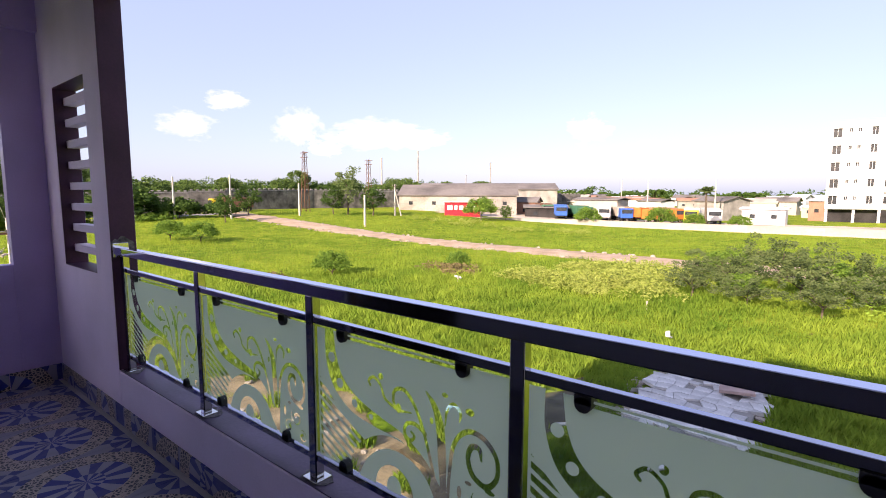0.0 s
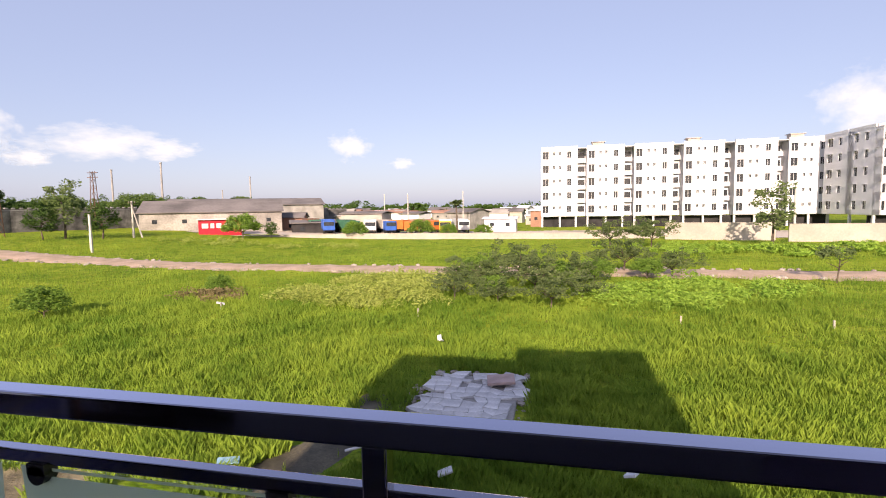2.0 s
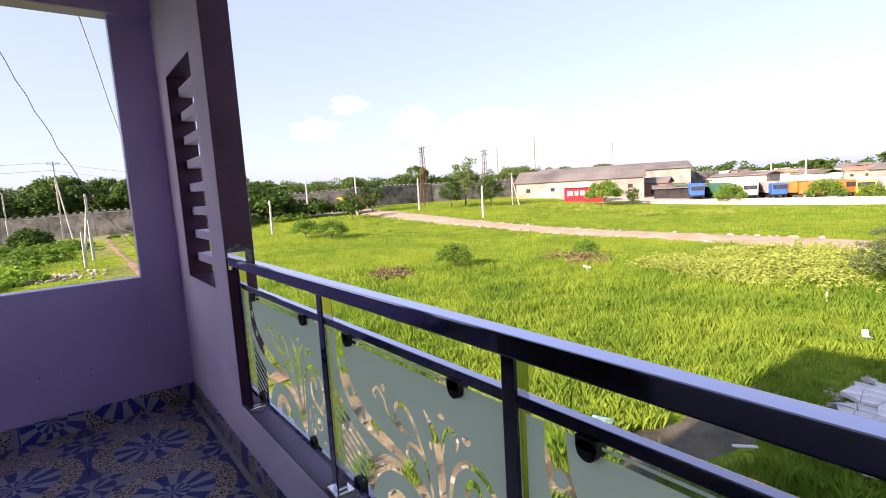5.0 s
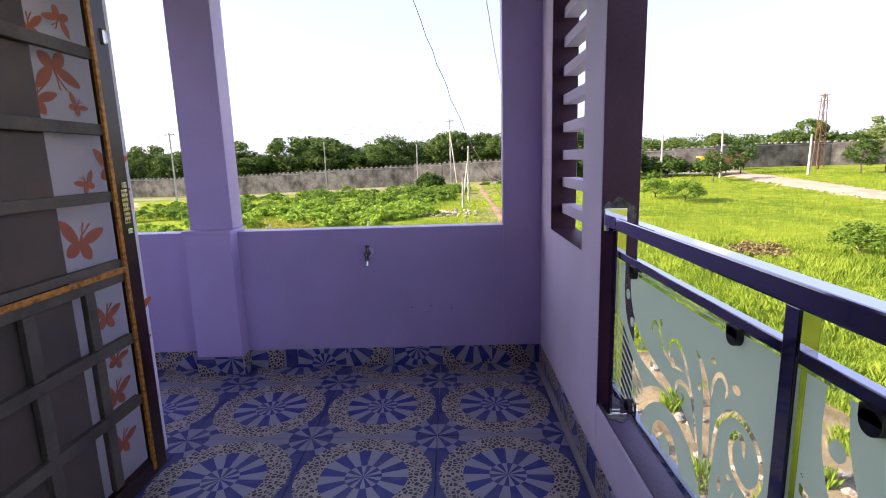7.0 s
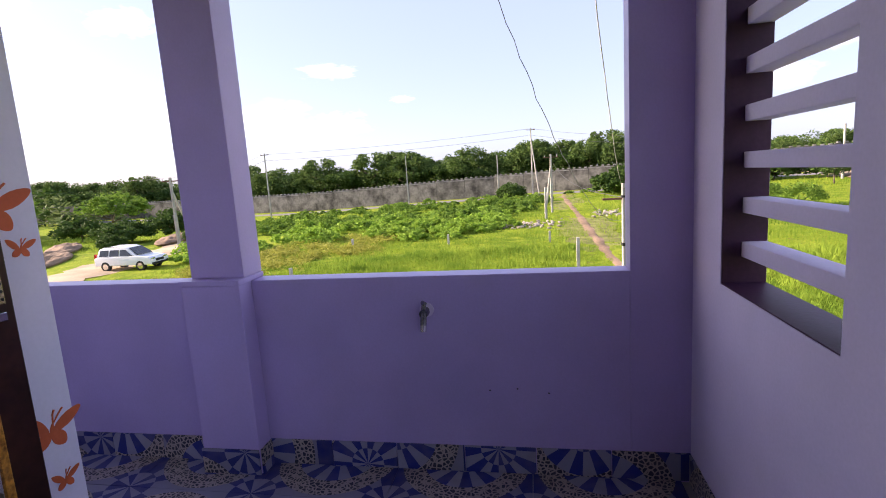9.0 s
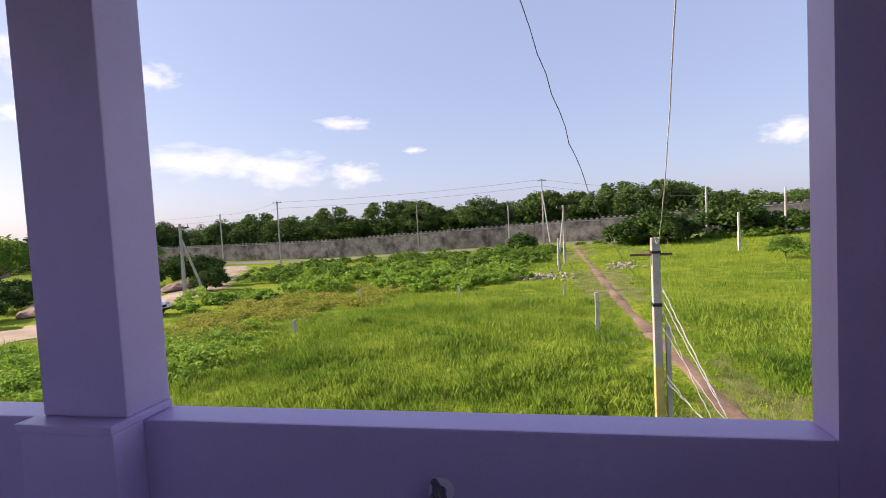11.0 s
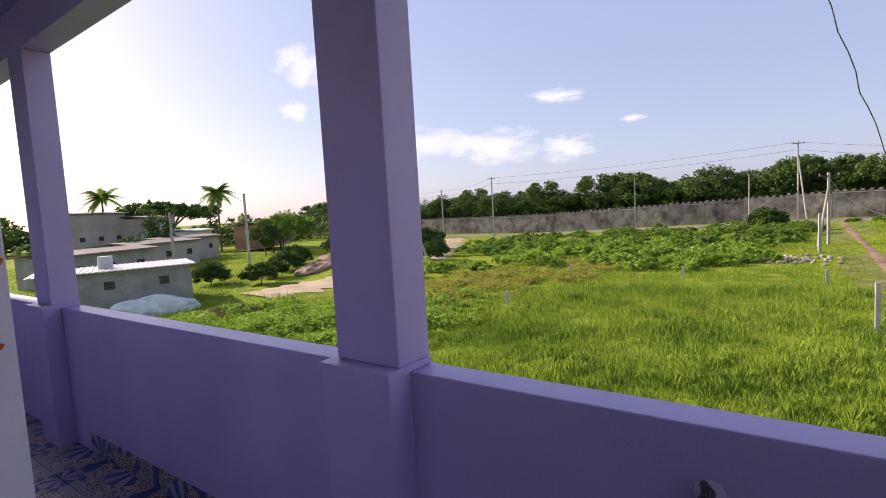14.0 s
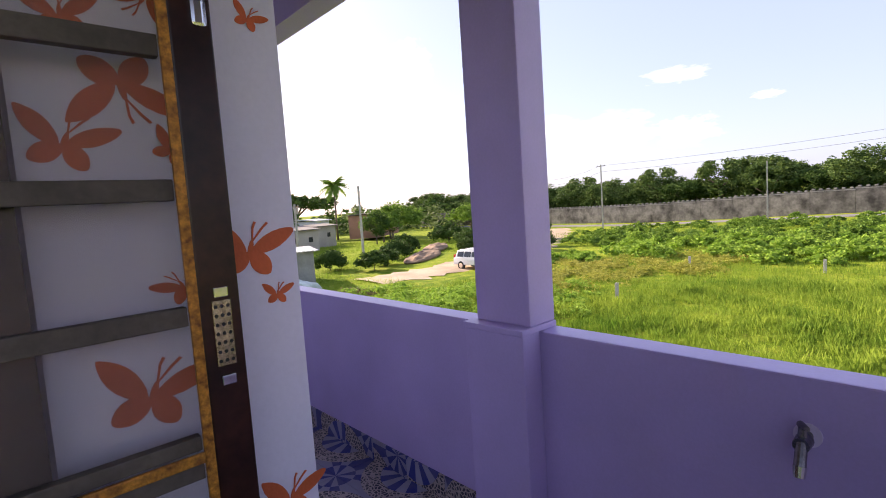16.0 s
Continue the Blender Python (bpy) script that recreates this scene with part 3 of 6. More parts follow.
bm = boxes((-TILE / 2 + 0.0015, TILE / 2 - 0.0015, -TILE / 2 + 0.0015, TILE / 2 - 0.0015, -0.012, 0.0), bevel=0.0012)
bm.to_mesh(tile_mesh)
bm.free()
tile_mesh.materials.append(TILEMAT)
floor_ob = bpy.data.objects["floor"]
skirt = tagged(new("baseboard"), "skirting of cut blue patterned tiles with white grout", "baseboard", kind="structure")


def skirting_run(a, b, normal):
    """Upright cut tiles along a wall's foot, between two plan points."""
    a, b, nrm = Vector((*a, 0)), Vector((*b, 0)), Vector((*normal, 0))
    d = b - a
    count = max(1, round(d.length / 0.32))
    ux = d.normalized()
    for i in range(count):
        w = d.length / count - 0.004
        bm = boxes((-w / 2, w / 2, -0.0665, 0.0665, 0.0, 0.010), bevel=0.001)
        me_off = random.uniform(-0.3, 0.3), random.uniform(-0.3, 0.3)
        for v in bm.verts:
            v.co.x += me_off[0]
            v.co.y += me_off[1]
        ob = part("skirting_tile", bm, TILEMAT, skirt)
        c = a + ux * (d.length * (i + 0.5) / count) + Vector((0, 0, 0.0675))
        rot = Matrix((ux, Vector((0, 0, 1)), ux.cross(Vector((0, 0, 1))))).transposed()
        if ux.cross(Vector((0, 0, 1))).dot(nrm) < 0:
            rot = Matrix((-ux, Vector((0, 0, 1)), (-ux).cross(Vector((0, 0, 1))))).transposed()
        ob.matrix_basis = Matrix.Translation(c) @ rot.to_4x4() @ Matrix.Translation((-me_off[0], -me_off[1], 0))


skirting_run((0.002, 0.0), (0.002, -2.066), (1, 0))
skirting_run((0.002, -2.39), (0.002, -4.96), (1, 0))
skirting_run((0.116, -2.066), (0.116, -2.388), (1, 0))
skirting_run((0.012, -2.062), (0.116, -2.062), (0, 1))
skirting_run((0.016, -0.002), (5.30, -0.002), (0, -1))

# ---- screen door leaf, wall butterflies, tap ----
WALLY = -2.105


def butterfly_loop(s):
    """Outline of a butterfly seen from the side, wings up, about s wide."""
    def oval(cx, cy, a, b, ang, n=18, sharp=1.0):
        pts = []
        for i in range(n):
            t = 2 * math.pi * i / n
            u, v = a * math.cos(t), b * math.sin(t) * (1 - 0.30 * sharp * math.cos(t)) * (1 - 0.75 * abs(sharp) * ((1 - math.copysign(1, sharp) * math.cos(t)) / 2) ** 3 if sharp else 1)
            pts.append((cx + u * math.cos(ang) - v * math.sin(ang), cy + u * math.sin(ang) + v * math.cos(ang)))
        return pts
    shapes = [oval(-0.25, 0.22, 0.30, 0.13, radians(128), sharp=-0.9), oval(0.30, 0.08, 0.33, 0.12, radians(18), sharp=0.9),
              oval(-0.20, -0.10, 0.19, 0.13, radians(205), sharp=-0.5), oval(0.10, -0.17, 0.18, 0.13, radians(-60), sharp=-0.5),
              oval(0.0, 0.02, 0.13, 0.035, radians(70), 10, 0.0)]
    for a0, lean in ((0.05, 0.10), (0.12, 0.24)):
        base, tip = (0.04, 0.12), (a0 + lean * 0.6, 0.36 - lean * 0.25)
        shapes.append([(base[0] - 0.008, base[1]), (base[0] + 0.012, base[1]), (tip[0] * 0.75 + 0.01, tip[1] * 0.85), (tip[0] + 0.025, tip[1] + 0.012), (tip[0], tip[1] + 0.03), (tip[0] * 0.7 - 0.008, tip[1] * 0.88)])
    return [[(x * s, y * s) for x, y in sh] for sh in shapes]


def butterfly(x, z, s, tilt, mirror=False):
    bm = bmesh.new()
    for k, lp in enumerate(butterfly_loop(s)):
        f = bm.faces.new([bm.verts.new(((-1 if mirror else 1) * px, 0, pz)) for px, pz in lp])
        r = bmesh.ops.extrude_face_region(bm, geom=[f])
        bmesh.ops.translate(bm, verts=[v for v in r["geom"] if isinstance(v, bmesh.types.BMVert)], vec=(0, 0.0012 + 0.0002 * k, 0))
    ob = tagged(link_mesh("wall_butterfly", bm, ORANGE), "flat orange butterfly painted on the white house wall", "wall decoration", "wall butterflies")
    ob.matrix_basis = Matrix.Translation((x, WALLY + 0.001, z)) @ Matrix.Rotation(radians(tilt), 4, 'Y')
    return ob


for x, z, s, tilt, mir in ((1.072, 2.010, 0.085, -8, True), (1.122, 1.435, 0.20, 6, True), (1.062, 1.318, 0.08, 8, True), (1.368, 1.140, 0.225, 0, True), (1.470, 1.690, 0.165, 0, True),
                           (1.360, 1.815, 0.21, 172, False), (1.075, 0.765, 0.17, 4, True), (1.275, 1.682, 0.10, -20, True), (1.285, 1.372, 0.11, 10, False), (1.450, 1.945, 0.13, 20, True), (1.300, 2.010, 0.13, 170, True),
                           (1.290, 0.80, 0.16, 5, True), (1.270, 0.60, 0.13, -8, True), (1.300, 0.45, 0.17, 8, True), (1.310, 0.22, 0.16, 0, True), (1.060, 0.60, 0.085, 10, True), (1.42, 2.30, 0.2, 5, True)):
    butterfly(x, z, s, tilt, mir)

leaf = thing("screen_door", (0, 0, 0), "open dark wooden screen door with grey slats and gold trim", "door")
DY0, DY1 = -2.020, -1.985
DL, DR = 1.203, 2.09
GOLD = mat("gold_floral_trim", (0.72, 0.30, 0.04), 0.4, metal=0.15, vary=0.25, scale=55, fine=160, bump=0.8, dist=0.003, stain=(0.26, 0.085, 0.015))
part("stile", boxes((DL, DL + 0.085, DY0, DY1, 0.05, 2.16), bevel=0.004), WOOD, leaf, "dark polished wooden stile")
part("stile", boxes((DR - 0.085, DR, DY0, DY1, 0.05, 2.16), bevel=0.004), WOOD, leaf, "dark polished wooden stile")
part("top_rail", boxes((DL + 0.085, DR - 0.085, DY0, DY1, 2.08, 2.16), bevel=0.004), WOOD, leaf)
part("bottom_rail", boxes((DL + 0.085, DR - 0.085, DY0, DY1, 0.05, 0.13), bevel=0.004), WOOD, leaf)
part("gold_strip", boxes((DL + 0.086, DL + 0.107, DY1 - 0.006, DY1 + 0.006, 0.08, 2.14), bevel=0.003), GOLD, leaf, "gold floral trim strip")
part("gold_strip", boxes((DL + 0.108, DR - 0.09, DY1 + 0.001, DY1 + 0.011, 1.005, 1.028), bevel=0.003), GOLD, leaf, "gold floral trim strip")
for z0, z1 in ((1.853, 1.897), (1.564, 1.608), (1.300, 1.341), (1.028, 1.060), (0.965, 1.003), (0.690, 0.735), (0.410, 0.455)):
    part("slat", boxes((DL + 0.108, DR - 0.086, DY0 + 0.004, DY1 - 0.004, z0, z1), bevel=0.003), SLAT, leaf, "grey-brown weathered slat")
for x0 in (1.485, 1.765):
    for z0, z1 in ((0.14, 0.408), (0.457, 0.688), (0.737, 0.963)):
        part("upright_slat", boxes((x0, x0 + 0.05, DY0 + 0.006, DY1 - 0.006, z0, z1), bevel=0.003), SLAT, leaf)
part("back_board", boxes((1.562, DR - 0.09, DY0 - 0.022, DY0 - 0.004, 0.13, 2.08), bevel=0.002), MATS["dark_door_wood"], leaf, "dark brown board behind the slats")
NET = bpy.data.materials.new("mosquito_net")
NET.use_nodes = True
_n, _l = NET.node_tree.nodes, NET.node_tree.links
_d, _t, _m = _n.new("ShaderNodeBsdfDiffuse"), _n.new("ShaderNodeBsdfTransparent"), _n.new("ShaderNodeMixShader")
_d.inputs[0].default_value, _m.inputs[0].default_value = (0.28, 0.23, 0.22, 1), 0.15
_l.new(_t.outputs[0], _m.inputs[1])
_l.new(_d.outputs[0], _m.inputs[2])
_l.new(_m.outputs[0], _n["Material Output"].inputs["Surface"])
part("net", boxes((DL + 0.086, DR - 0.086, DY0 + 0.0005, DY0 + 0.002, 0.13, 2.08)), NET, leaf, "fine grey mosquito net")
bolt = part("tower_bolt", boxes((DL + 0.022, DL + 0.062, DY1, DY1 + 0.006, 1.200, 1.345), bevel=0.002), mat("brass_bolt", (0.70, 0.58, 0.36), 0.25, metal=1.0, vary=0.2, scale=120, fine=200), leaf, "brass tower bolt with a punched plate")
for i in range(7):
    for j in range(3):
        hx_, hz_ = DL + 0.029 + 0.013 * j, 1.212 + 0.020 * i
        part("punched_hole", rod(bmesh.new(), (hx_, DY1 + 0.0055, hz_), (hx_, DY1 + 0.0066, hz_), 0.0042, seg=8), RUBBER, bolt)
for z0 in (1.158, 1.352):
    part("bolt_keeper", boxes((DL + 0.027, DL + 0.057, DY1, DY1 + 0.010, z0, z0 + 0.022), bevel=0.002), CHROME, bolt)
part("catch_plate", boxes((DL + 0.012, DL + 0.042, DY1, DY1 + 0.005, 1.925, 1.985), bevel=0.008), CHROME, leaf, "small steel catch plate")
# small drilled holes left in the parapet
for y_, z_ in ((-0.895, 0.42), (-0.765, 0.43), (-0.62, 0.41)):
    tagged(link_mesh("drill_hole", rod(bmesh.new(), (0.0022, y_, z_), (0.0034, y_, z_), 0.0045, 0.004, 10), RUBBER), "small dark drilled hole in the lavender parapet", "drill hole", "drill holes")
# tap on the parapet
tap = thing("wall_tap", (0.002, -1.175, 0.822), "chrome water tap on the lavender parapet", "tap")
bm = bmesh.new()
rod(bm, (0.0, 0, 0), (0.006, 0, 0), 0.034, seg=20)
part("flange", bm, LAV_BOUNCE, tap, "round painted wall flange", smooth=False)
TAPM = mat("tarnished_chrome", (0.30, 0.29, 0.30), 0.22, metal=1.0, vary=0.2, scale=30, fine=120, bump=0.05, dist=0.001)
bm = bmesh.new()
rod(bm, (0.005, 0, 0), (0.050, 0.0, 0.0), 0.014, seg=14)
rod(bm, (0.040, 0, 0.0), (0.082, 0.0, 0.0), 0.022, 0.020, seg=16)
rod(bm, (0.072, 0, 0.004), (0.104, 0.002, -0.050), 0.014, 0.015, seg=14)
part("spout", bm, TAPM, tap, smooth=False)
bm = bmesh.new()
rod(bm, (0.060, 0, 0.012), (0.060, 0, 0.046), 0.013, 0.010, seg=12)
rod(bm, (0.054, -0.006, 0.048), (0.092, 0.016, 0.054), 0.010, 0.007, seg=10)
part("tap_handle", bm, TAPM, tap)
part("nozzle", rod(bmesh.new(), (0.103, 0.002, -0.046), (0.112, 0.002, -0.074), 0.017, 0.014, seg=14), CHROME, tap, "bright nozzle")

# ---- plants ----
def leaf_cloud(rng, centres, radii, per, size, flat=0.75, droop=0.0):
    """Leaf blades (bent rhombs) spread on clumps: arrays of points and triangles."""
    c = np.repeat(np.asarray(centres, float), per, axis=0)
    rad = np.repeat(np.asarray(radii, float), per)
    n = len(c)
    d = rng.normal(size=(n, 3))
    d /= np.linalg.norm(d, axis=1)[:, None]
    d[:, 2] *= flat
    p = c + d * (rad * rng.uniform(0.55, 1.08, n))[:, None]
    a = rng.normal(size=(n, 3))
    a[:, 2] = a[:, 2] * 0.5 - droop
    a /= np.linalg.norm(a, axis=1)[:, None]
    b = np.cross(a, d + rng.normal(size=(n, 3)) * 0.6)
    b /= np.linalg.norm(b, axis=1)[:, None] + 1e-9
    s = (size * rng.uniform(0.6, 1.35, n))[:, None]
    v = np.stack([p - a * s, p + b * s * 0.42, p + a * s, p - b * s * 0.42], 1).reshape(-1, 3)
    i = np.arange(n)[:, None] * 4
    f = np.concatenate([i + np.array([[0, 1, 2]]), i + np.array([[0, 2, 3]])], 0)
    return v, f


def limb_mesh(bm, rng, h, r, spread, limbs, lean=0.1):
    top = Vector((rng.uniform(-lean, lean) * h, rng.uniform(-lean, lean) * h, h))
    mid = top * 0.5 + Vector((rng.uniform(-0.05, 0.05) * h, rng.uniform(-0.05, 0.05) * h, 0))
    rod(bm, (0, 0, -0.3), mid, r, r * 0.75, 8)
    rod(bm, mid, top, r * 0.75, r * 0.5, 8)
    for i in range(limbs):
        a = 2 * math.pi * (i + rng.uniform(-0.3, 0.3)) / limbs
        st = mid.lerp(top, rng.uniform(0.1, 1.0))
        e = st + Vector((math.cos(a) * spread, math.sin(a) * spread, spread * rng.uniform(0.35, 0.9)))
        rod(bm, st, e, r * 0.42, r * 0.14, 6)


def tree(name, seed, trunk_h, r, crown, clumps, per, size, material, label, shape="round", droop=0.0):
    """A tree at the origin: trunk with limbs and a crown of leaf clumps; crown is (rx, ry, rz, centre height)."""
    rng = np.random.default_rng(seed)
    t = thing(name, (0, 0, 0), label, "tree" if name == "tree" else "bush")
    bm = bmesh.new()
    limb_mesh(bm, rng, trunk_h, r, crown[0] * 0.62, 6)
    part("trunk", bm, BARK, t, smooth=True)
    cs, rs = [], []
    for _ in range(clumps):
        d = rng.normal(size=3)
        d /= np.linalg.norm(d)
        k = rng.uniform(0.45, 1.0) ** 0.5
        if shape == "flat":
            d[2] = abs(d[2]) * 0.6
        if shape == "mound":
            d[2] = abs(d[2])
        if shape == "wild":
            d[2], k = abs(d[2]) * 1.15, rng.uniform(0.25, 1.3)
        cs.append((d[0] * crown[0] * k, d[1] * crown[1] * k, crown[3] + d[2] * crown[2] * k))
        rs.append(min(crown[:3]) * rng.uniform(0.22, 0.46) * (0.62 if shape == "wild" else 1.0))
    v, f = leaf_cloud(rng, cs, rs, per, size, droop=droop)
    ob = new("crown", array_mesh("crown", v, f, material))
    ob.parent = t
    return t


def place(src, spots, seed, label="", group="", zoff=0.0):
    """Copies of a plant at plan spots (x, y, scale); the first is the thing itself."""
    rng = random.Random(seed)
    for i, (x, y, s) in enumerate(spots):
        m = Matrix.Translation((x, y, ground_z(x, y) + zoff)) @ Matrix.Rotation(rng.uniform(0, 6.28), 4, 'Z') @ Matrix.Diagonal((s, s, s * rng.uniform(0.88, 1.1), 1))
        if i == 0:
            src.matrix_basis = m
            o = src
        else:
            o = copy_thing(src, Matrix.Identity(4))
            o.matrix_basis = m
        tagged(o, label, "", group)


# woods behind the long wall
WALL_LINE = [(-124.0, -190.0), (-112.0, -110.0), (-97.0, -8.0), (-84.0, 45.0), (-83.0, 64.0), (-74.0, 96.0), (-52.0, 130.0)]


def wall_x(y):
    for (xa, ya), (xb, yb) in zip(WALL_LINE, WALL_LINE[1:]):
        if ya <= y <= yb:
            return xa + (xb - xa) * (y - ya) / (yb - ya)
    return WALL_LINE[-1][0]


wood_a = tree("tree", 11, 4.2, 0.28, (4.2, 4.2, 2.9, 5.6), 60, 90, 0.24, WOODLEAF, "dense dark green tree behind the long wall")
wood_b = tree("tree", 12, 3.6, 0.24, (4.6, 4.6, 2.2, 4.8), 56, 90, 0.24, LEAF_DARK, "leafy green tree behind the long wall", "flat")
wood_c = tree("tree", 13, 5.0, 0.3, (3.6, 3.6, 2.6, 6.6), 54, 90, 0.25, WOODLEAF, "olive green tree behind the long wall")
rr = random.Random(5)
spots = {0: [], 1: [], 2: []}
y = -150.0
while y < 118:
    for depth in (5, 11):
        x = wall_x(y) - depth - rr.uniform(0, 4)
        s = rr.uniform(0.85, 1.15) * (1.10 if y < 5 else max(0.72, 1.10 - (y - 5) / 80))
        spots[rr.choice((0, 0, 1, 2, 2))].append((x, y + rr.uniform(-3, 3), s))
    y += 5.2


def woods(seed, material, count, label):
    """The thick of the woods behind the wall, too close-grown to tell trees apart."""
    rng = np.random.default_rng(seed)
    cs, rs = [], []
    for _ in range(count):
        yy = rng.uniform(-175, 118)
        d = rng.uniform(3, 42)
        k = 1.0 if yy < 5 else max(0.62, 1.0 - (yy - 5) / 100)
        x = wall_x(yy) - d
        top = (6.7 + 1.2 * math.sin(yy * 0.21 + d * 0.3) + 0.8 * math.sin(yy * 0.57) + d * 0.07) * k
        cs.append((x, yy, ground_z(x, yy) + rng.uniform(0.35, 1.0) * max(2.5, top)))
        rs.append(rng.uniform(0.8, 1.7))
    v, f = leaf_cloud(rng, cs, rs, 60, 0.29)
    return tagged(new("woods", array_mesh("woods", v, f, material)), label, "woods", kind="stuff")


def far_belt(seed, a0, a1, d0, d1, count, tall, material, label):
    """A belt of far trees that closes the view over an arc of bearings."""
    rng = np.random.default_rng(seed)
    a, d = np.radians(rng.uniform(a0, a1, count)), rng.uniform(d0, d1, count)
    x, y = -d * np.sin(a), d * np.cos(a)
    z = np.array([ground_z(p, q) for p, q in zip(x, y)]) + rng.uniform(0.1, 1.0, count) * tall * (0.75 + 0.25 * np.sin(a * 37) + 0.2 * np.sin(a * 91))
    v, f = leaf_cloud(rng, np.stack([x, y, z], 1), rng.uniform(1.4, 2.8, count), 34, 0.75)
    return tagged(new("woods", array_mesh("woods", v, f, material)), label, "woods", kind="stuff")


far_belt(75, 132, 215, 150, 190, 620, 7.5, LEAF_DARK, "far belt of dark trees behind the houses")
far_belt(76, 132, 215, 140, 175, 260, 6.0, LEAF_OLIVE, "far olive trees behind the houses")
far_belt(77, -75, 48, 260, 330, 900, 6.5, LEAF_DARK, "low dark trees along the horizon")
woods(71, WOODLEAF, 1900, "thick dark green woods behind the long wall")
woods(72, LEAF_DARK, 700, "thick leafy green woods behind the long wall")
woods(73, WOODLEAF, 900, "olive green scrub behind the long wall")
place(wood_a, spots[0], 1, group="woods behind the wall")
place(wood_b, spots[1], 2, group="woods behind the wall")
place(wood_c, spots[2], 3, group="woods behind the wall")

# trees and bushes in the open
field_tree = tree("tree", 21, 2.6, 0.13, (2.0, 2.0, 1.9, 3.2), 34, 70, 0.17, LEAF_DARK, "small dark green tree at the field's edge")
place(field_tree, [(-57.2, 56.9, 1.0), (-39.7, 71.2, 0.55), (-68.9, 40.9, 0.95), (-61.0, 33.0, 0.7), (-61.5, 52.0, 0.9), (16.7, 70.2, 0.55), (-82.0, 22.0, 0.9), (-34.0, -77.0, 1.2), (-46.0, -69.0, 1.0), (-25.0, -66.0, 0.8)], 4, "small dark green tree at the field's edge", "field trees")
airy = tree("tree", 22, 4.4, 0.16, (2.1, 2.1, 2.9, 4.6), 30, 46, 0.20, LEAF_OLIVE, "tall airy pale-leaved tree in front of the boundary wall")
place(airy, [(30.0, 64.4, 1.0), (-60.8, 54.5, 1.05)], 5)
bush = tree("bush", 23, 0.5, 0.06, (1.15, 1.15, 0.95, 0.65), 44, 85, 0.075, LEAF_MID, "round green bush standing in the grass", "mound")
place(bush, [(-19.2, 18.0, 0.92), (-43.6, 21.4, 1.3), (-42.9, 68.5, 2.3), (-27.7, 77.0, 1.7), (-17.2, 80.5, 1.8), (-12.5, 81.5, 1.3), (-6.7, 82.5, 1.3), (-47.0, 20.0, 1.2), (-15.3, 25.6, 0.7), (36.0, 33.5, 1.0), (31.8, 34.8, 1.1), (1.4, 26.6, 0.8), (4.9, 29.2, 1.0), (-0.2, 32.0, 1.1), (7.4, 33.4, 1.0), (11.0, 35.0, 0.9)], 6, "round green bush standing in the grass", "field bushes")
thorn = tree("bush", 24, 0.7, 0.07, (1.7, 1.7, 1.05, 0.85), 78, 50, 0.062, THORNLEAF, "sprawling grey-green thorn bush in the field", "wild")
place(thorn, [(-0.6, 25.6, 0.85), (1.9, 24.4, 0.75), (4.6, 24.0, 0.8), (0.9, 28.6, 1.0), (3.7, 27.6, 1.2), (6.2, 26.2, 0.8), (2.4, 32.6, 1.25), (-1.2, 30.0, 0.8), (5.8, 31.6, 0.95), (9.9, 38.0, 1.35), (12.8, 36.0, 1.05), (7.6, 36.5, 0.8), (11.5, 62.0, 1.8), (16.0, 61.0, 1.6)], 7, "sprawling grey-green thorn bush in the field", "thorn bushes")
sapling = tree("bush", 25, 1.1, 0.05, (0.9, 0.9, 0.7, 1.25), 20, 50, 0.07, LEAF_OLIVE, "thin spreading sapling beside the gravel track", "flat")
place(sapling, [(22.0, 34.5, 1.2), (-2.5, 35.2, 0.8)], 8)


def weed_patch(seed, cx, cy, rx, ry, count, tall, size, material, label):
    """One patch of low weeds: leafy mounds that run into each other."""
    rng = np.random.default_rng(seed)
    cs, rs = [], []
    for _ in range(count):
        a, q = rng.uniform(0, 6.28), rng.uniform(0, 1) ** 0.5
        x, y, s = cx + rx * q * math.cos(a), cy + ry * q * math.sin(a), rng.uniform(0.6, 1.25)
        for _k in range(16):
            b, r = rng.uniform(0, 6.28), rng.uniform(0, 1) ** 0.5 * 1.4 * s
            px, py = x + r * math.cos(b), y + r * math.sin(b)
            cs.append((px, py, ground_z(px, py) + tall * s * (1.05 - r / (1.9 * s)) * rng.uniform(0.5, 1.1)))
            rs.append(rng.uniform(0.18, 0.42) * s)
    v, f = leaf_cloud(rng, cs, rs, 34, size, flat=0.6)
    return tagged(new("weeds", array_mesh("weeds", v, f, material)), label, "weeds", kind="stuff")


for k, (cx, cy, rx, ry, n_) in enumerate(((-60, -18, 15, 14, 60), (-48, -12, 9, 10, 26), (-52, -29, 8, 6, 18), (-72, -38, 10, 9, 20), (-14, -17.5, 4.0, 5.0, 30), (-18.5, -16, 3, 3, 10), (-45, -17, 9, 9, 34), (-42, -6.5, 4, 3.5, 12), (-55, -6, 8, 5, 22), (-66, -4, 6, 6, 16), (-31, -24, 4, 3, 8), (-13.5, -23.0, 4.0, 5, 24), (-40, -8, 5, 6, 12), (-76, 12, 5, 6, 14), (-76, 26, 6, 8, 16), (10, 27.5, 4.5, 3.5, 20), (14, 31, 5, 3, 14), (18, 58, 9, 7, 22), (30, 55, 8, 6, 14), (-82, -20, 5, 26, 30))):
    near = abs(cx) < 25
    weed_patch(60 + k, cx, cy, rx, ry, n_, 0.65 if near else 1.05, 0.085 if near else 0.17, LEAF_LUSH if near or cx > -50 else LEAF_MID, "low broad-leaved green weeds growing wild")
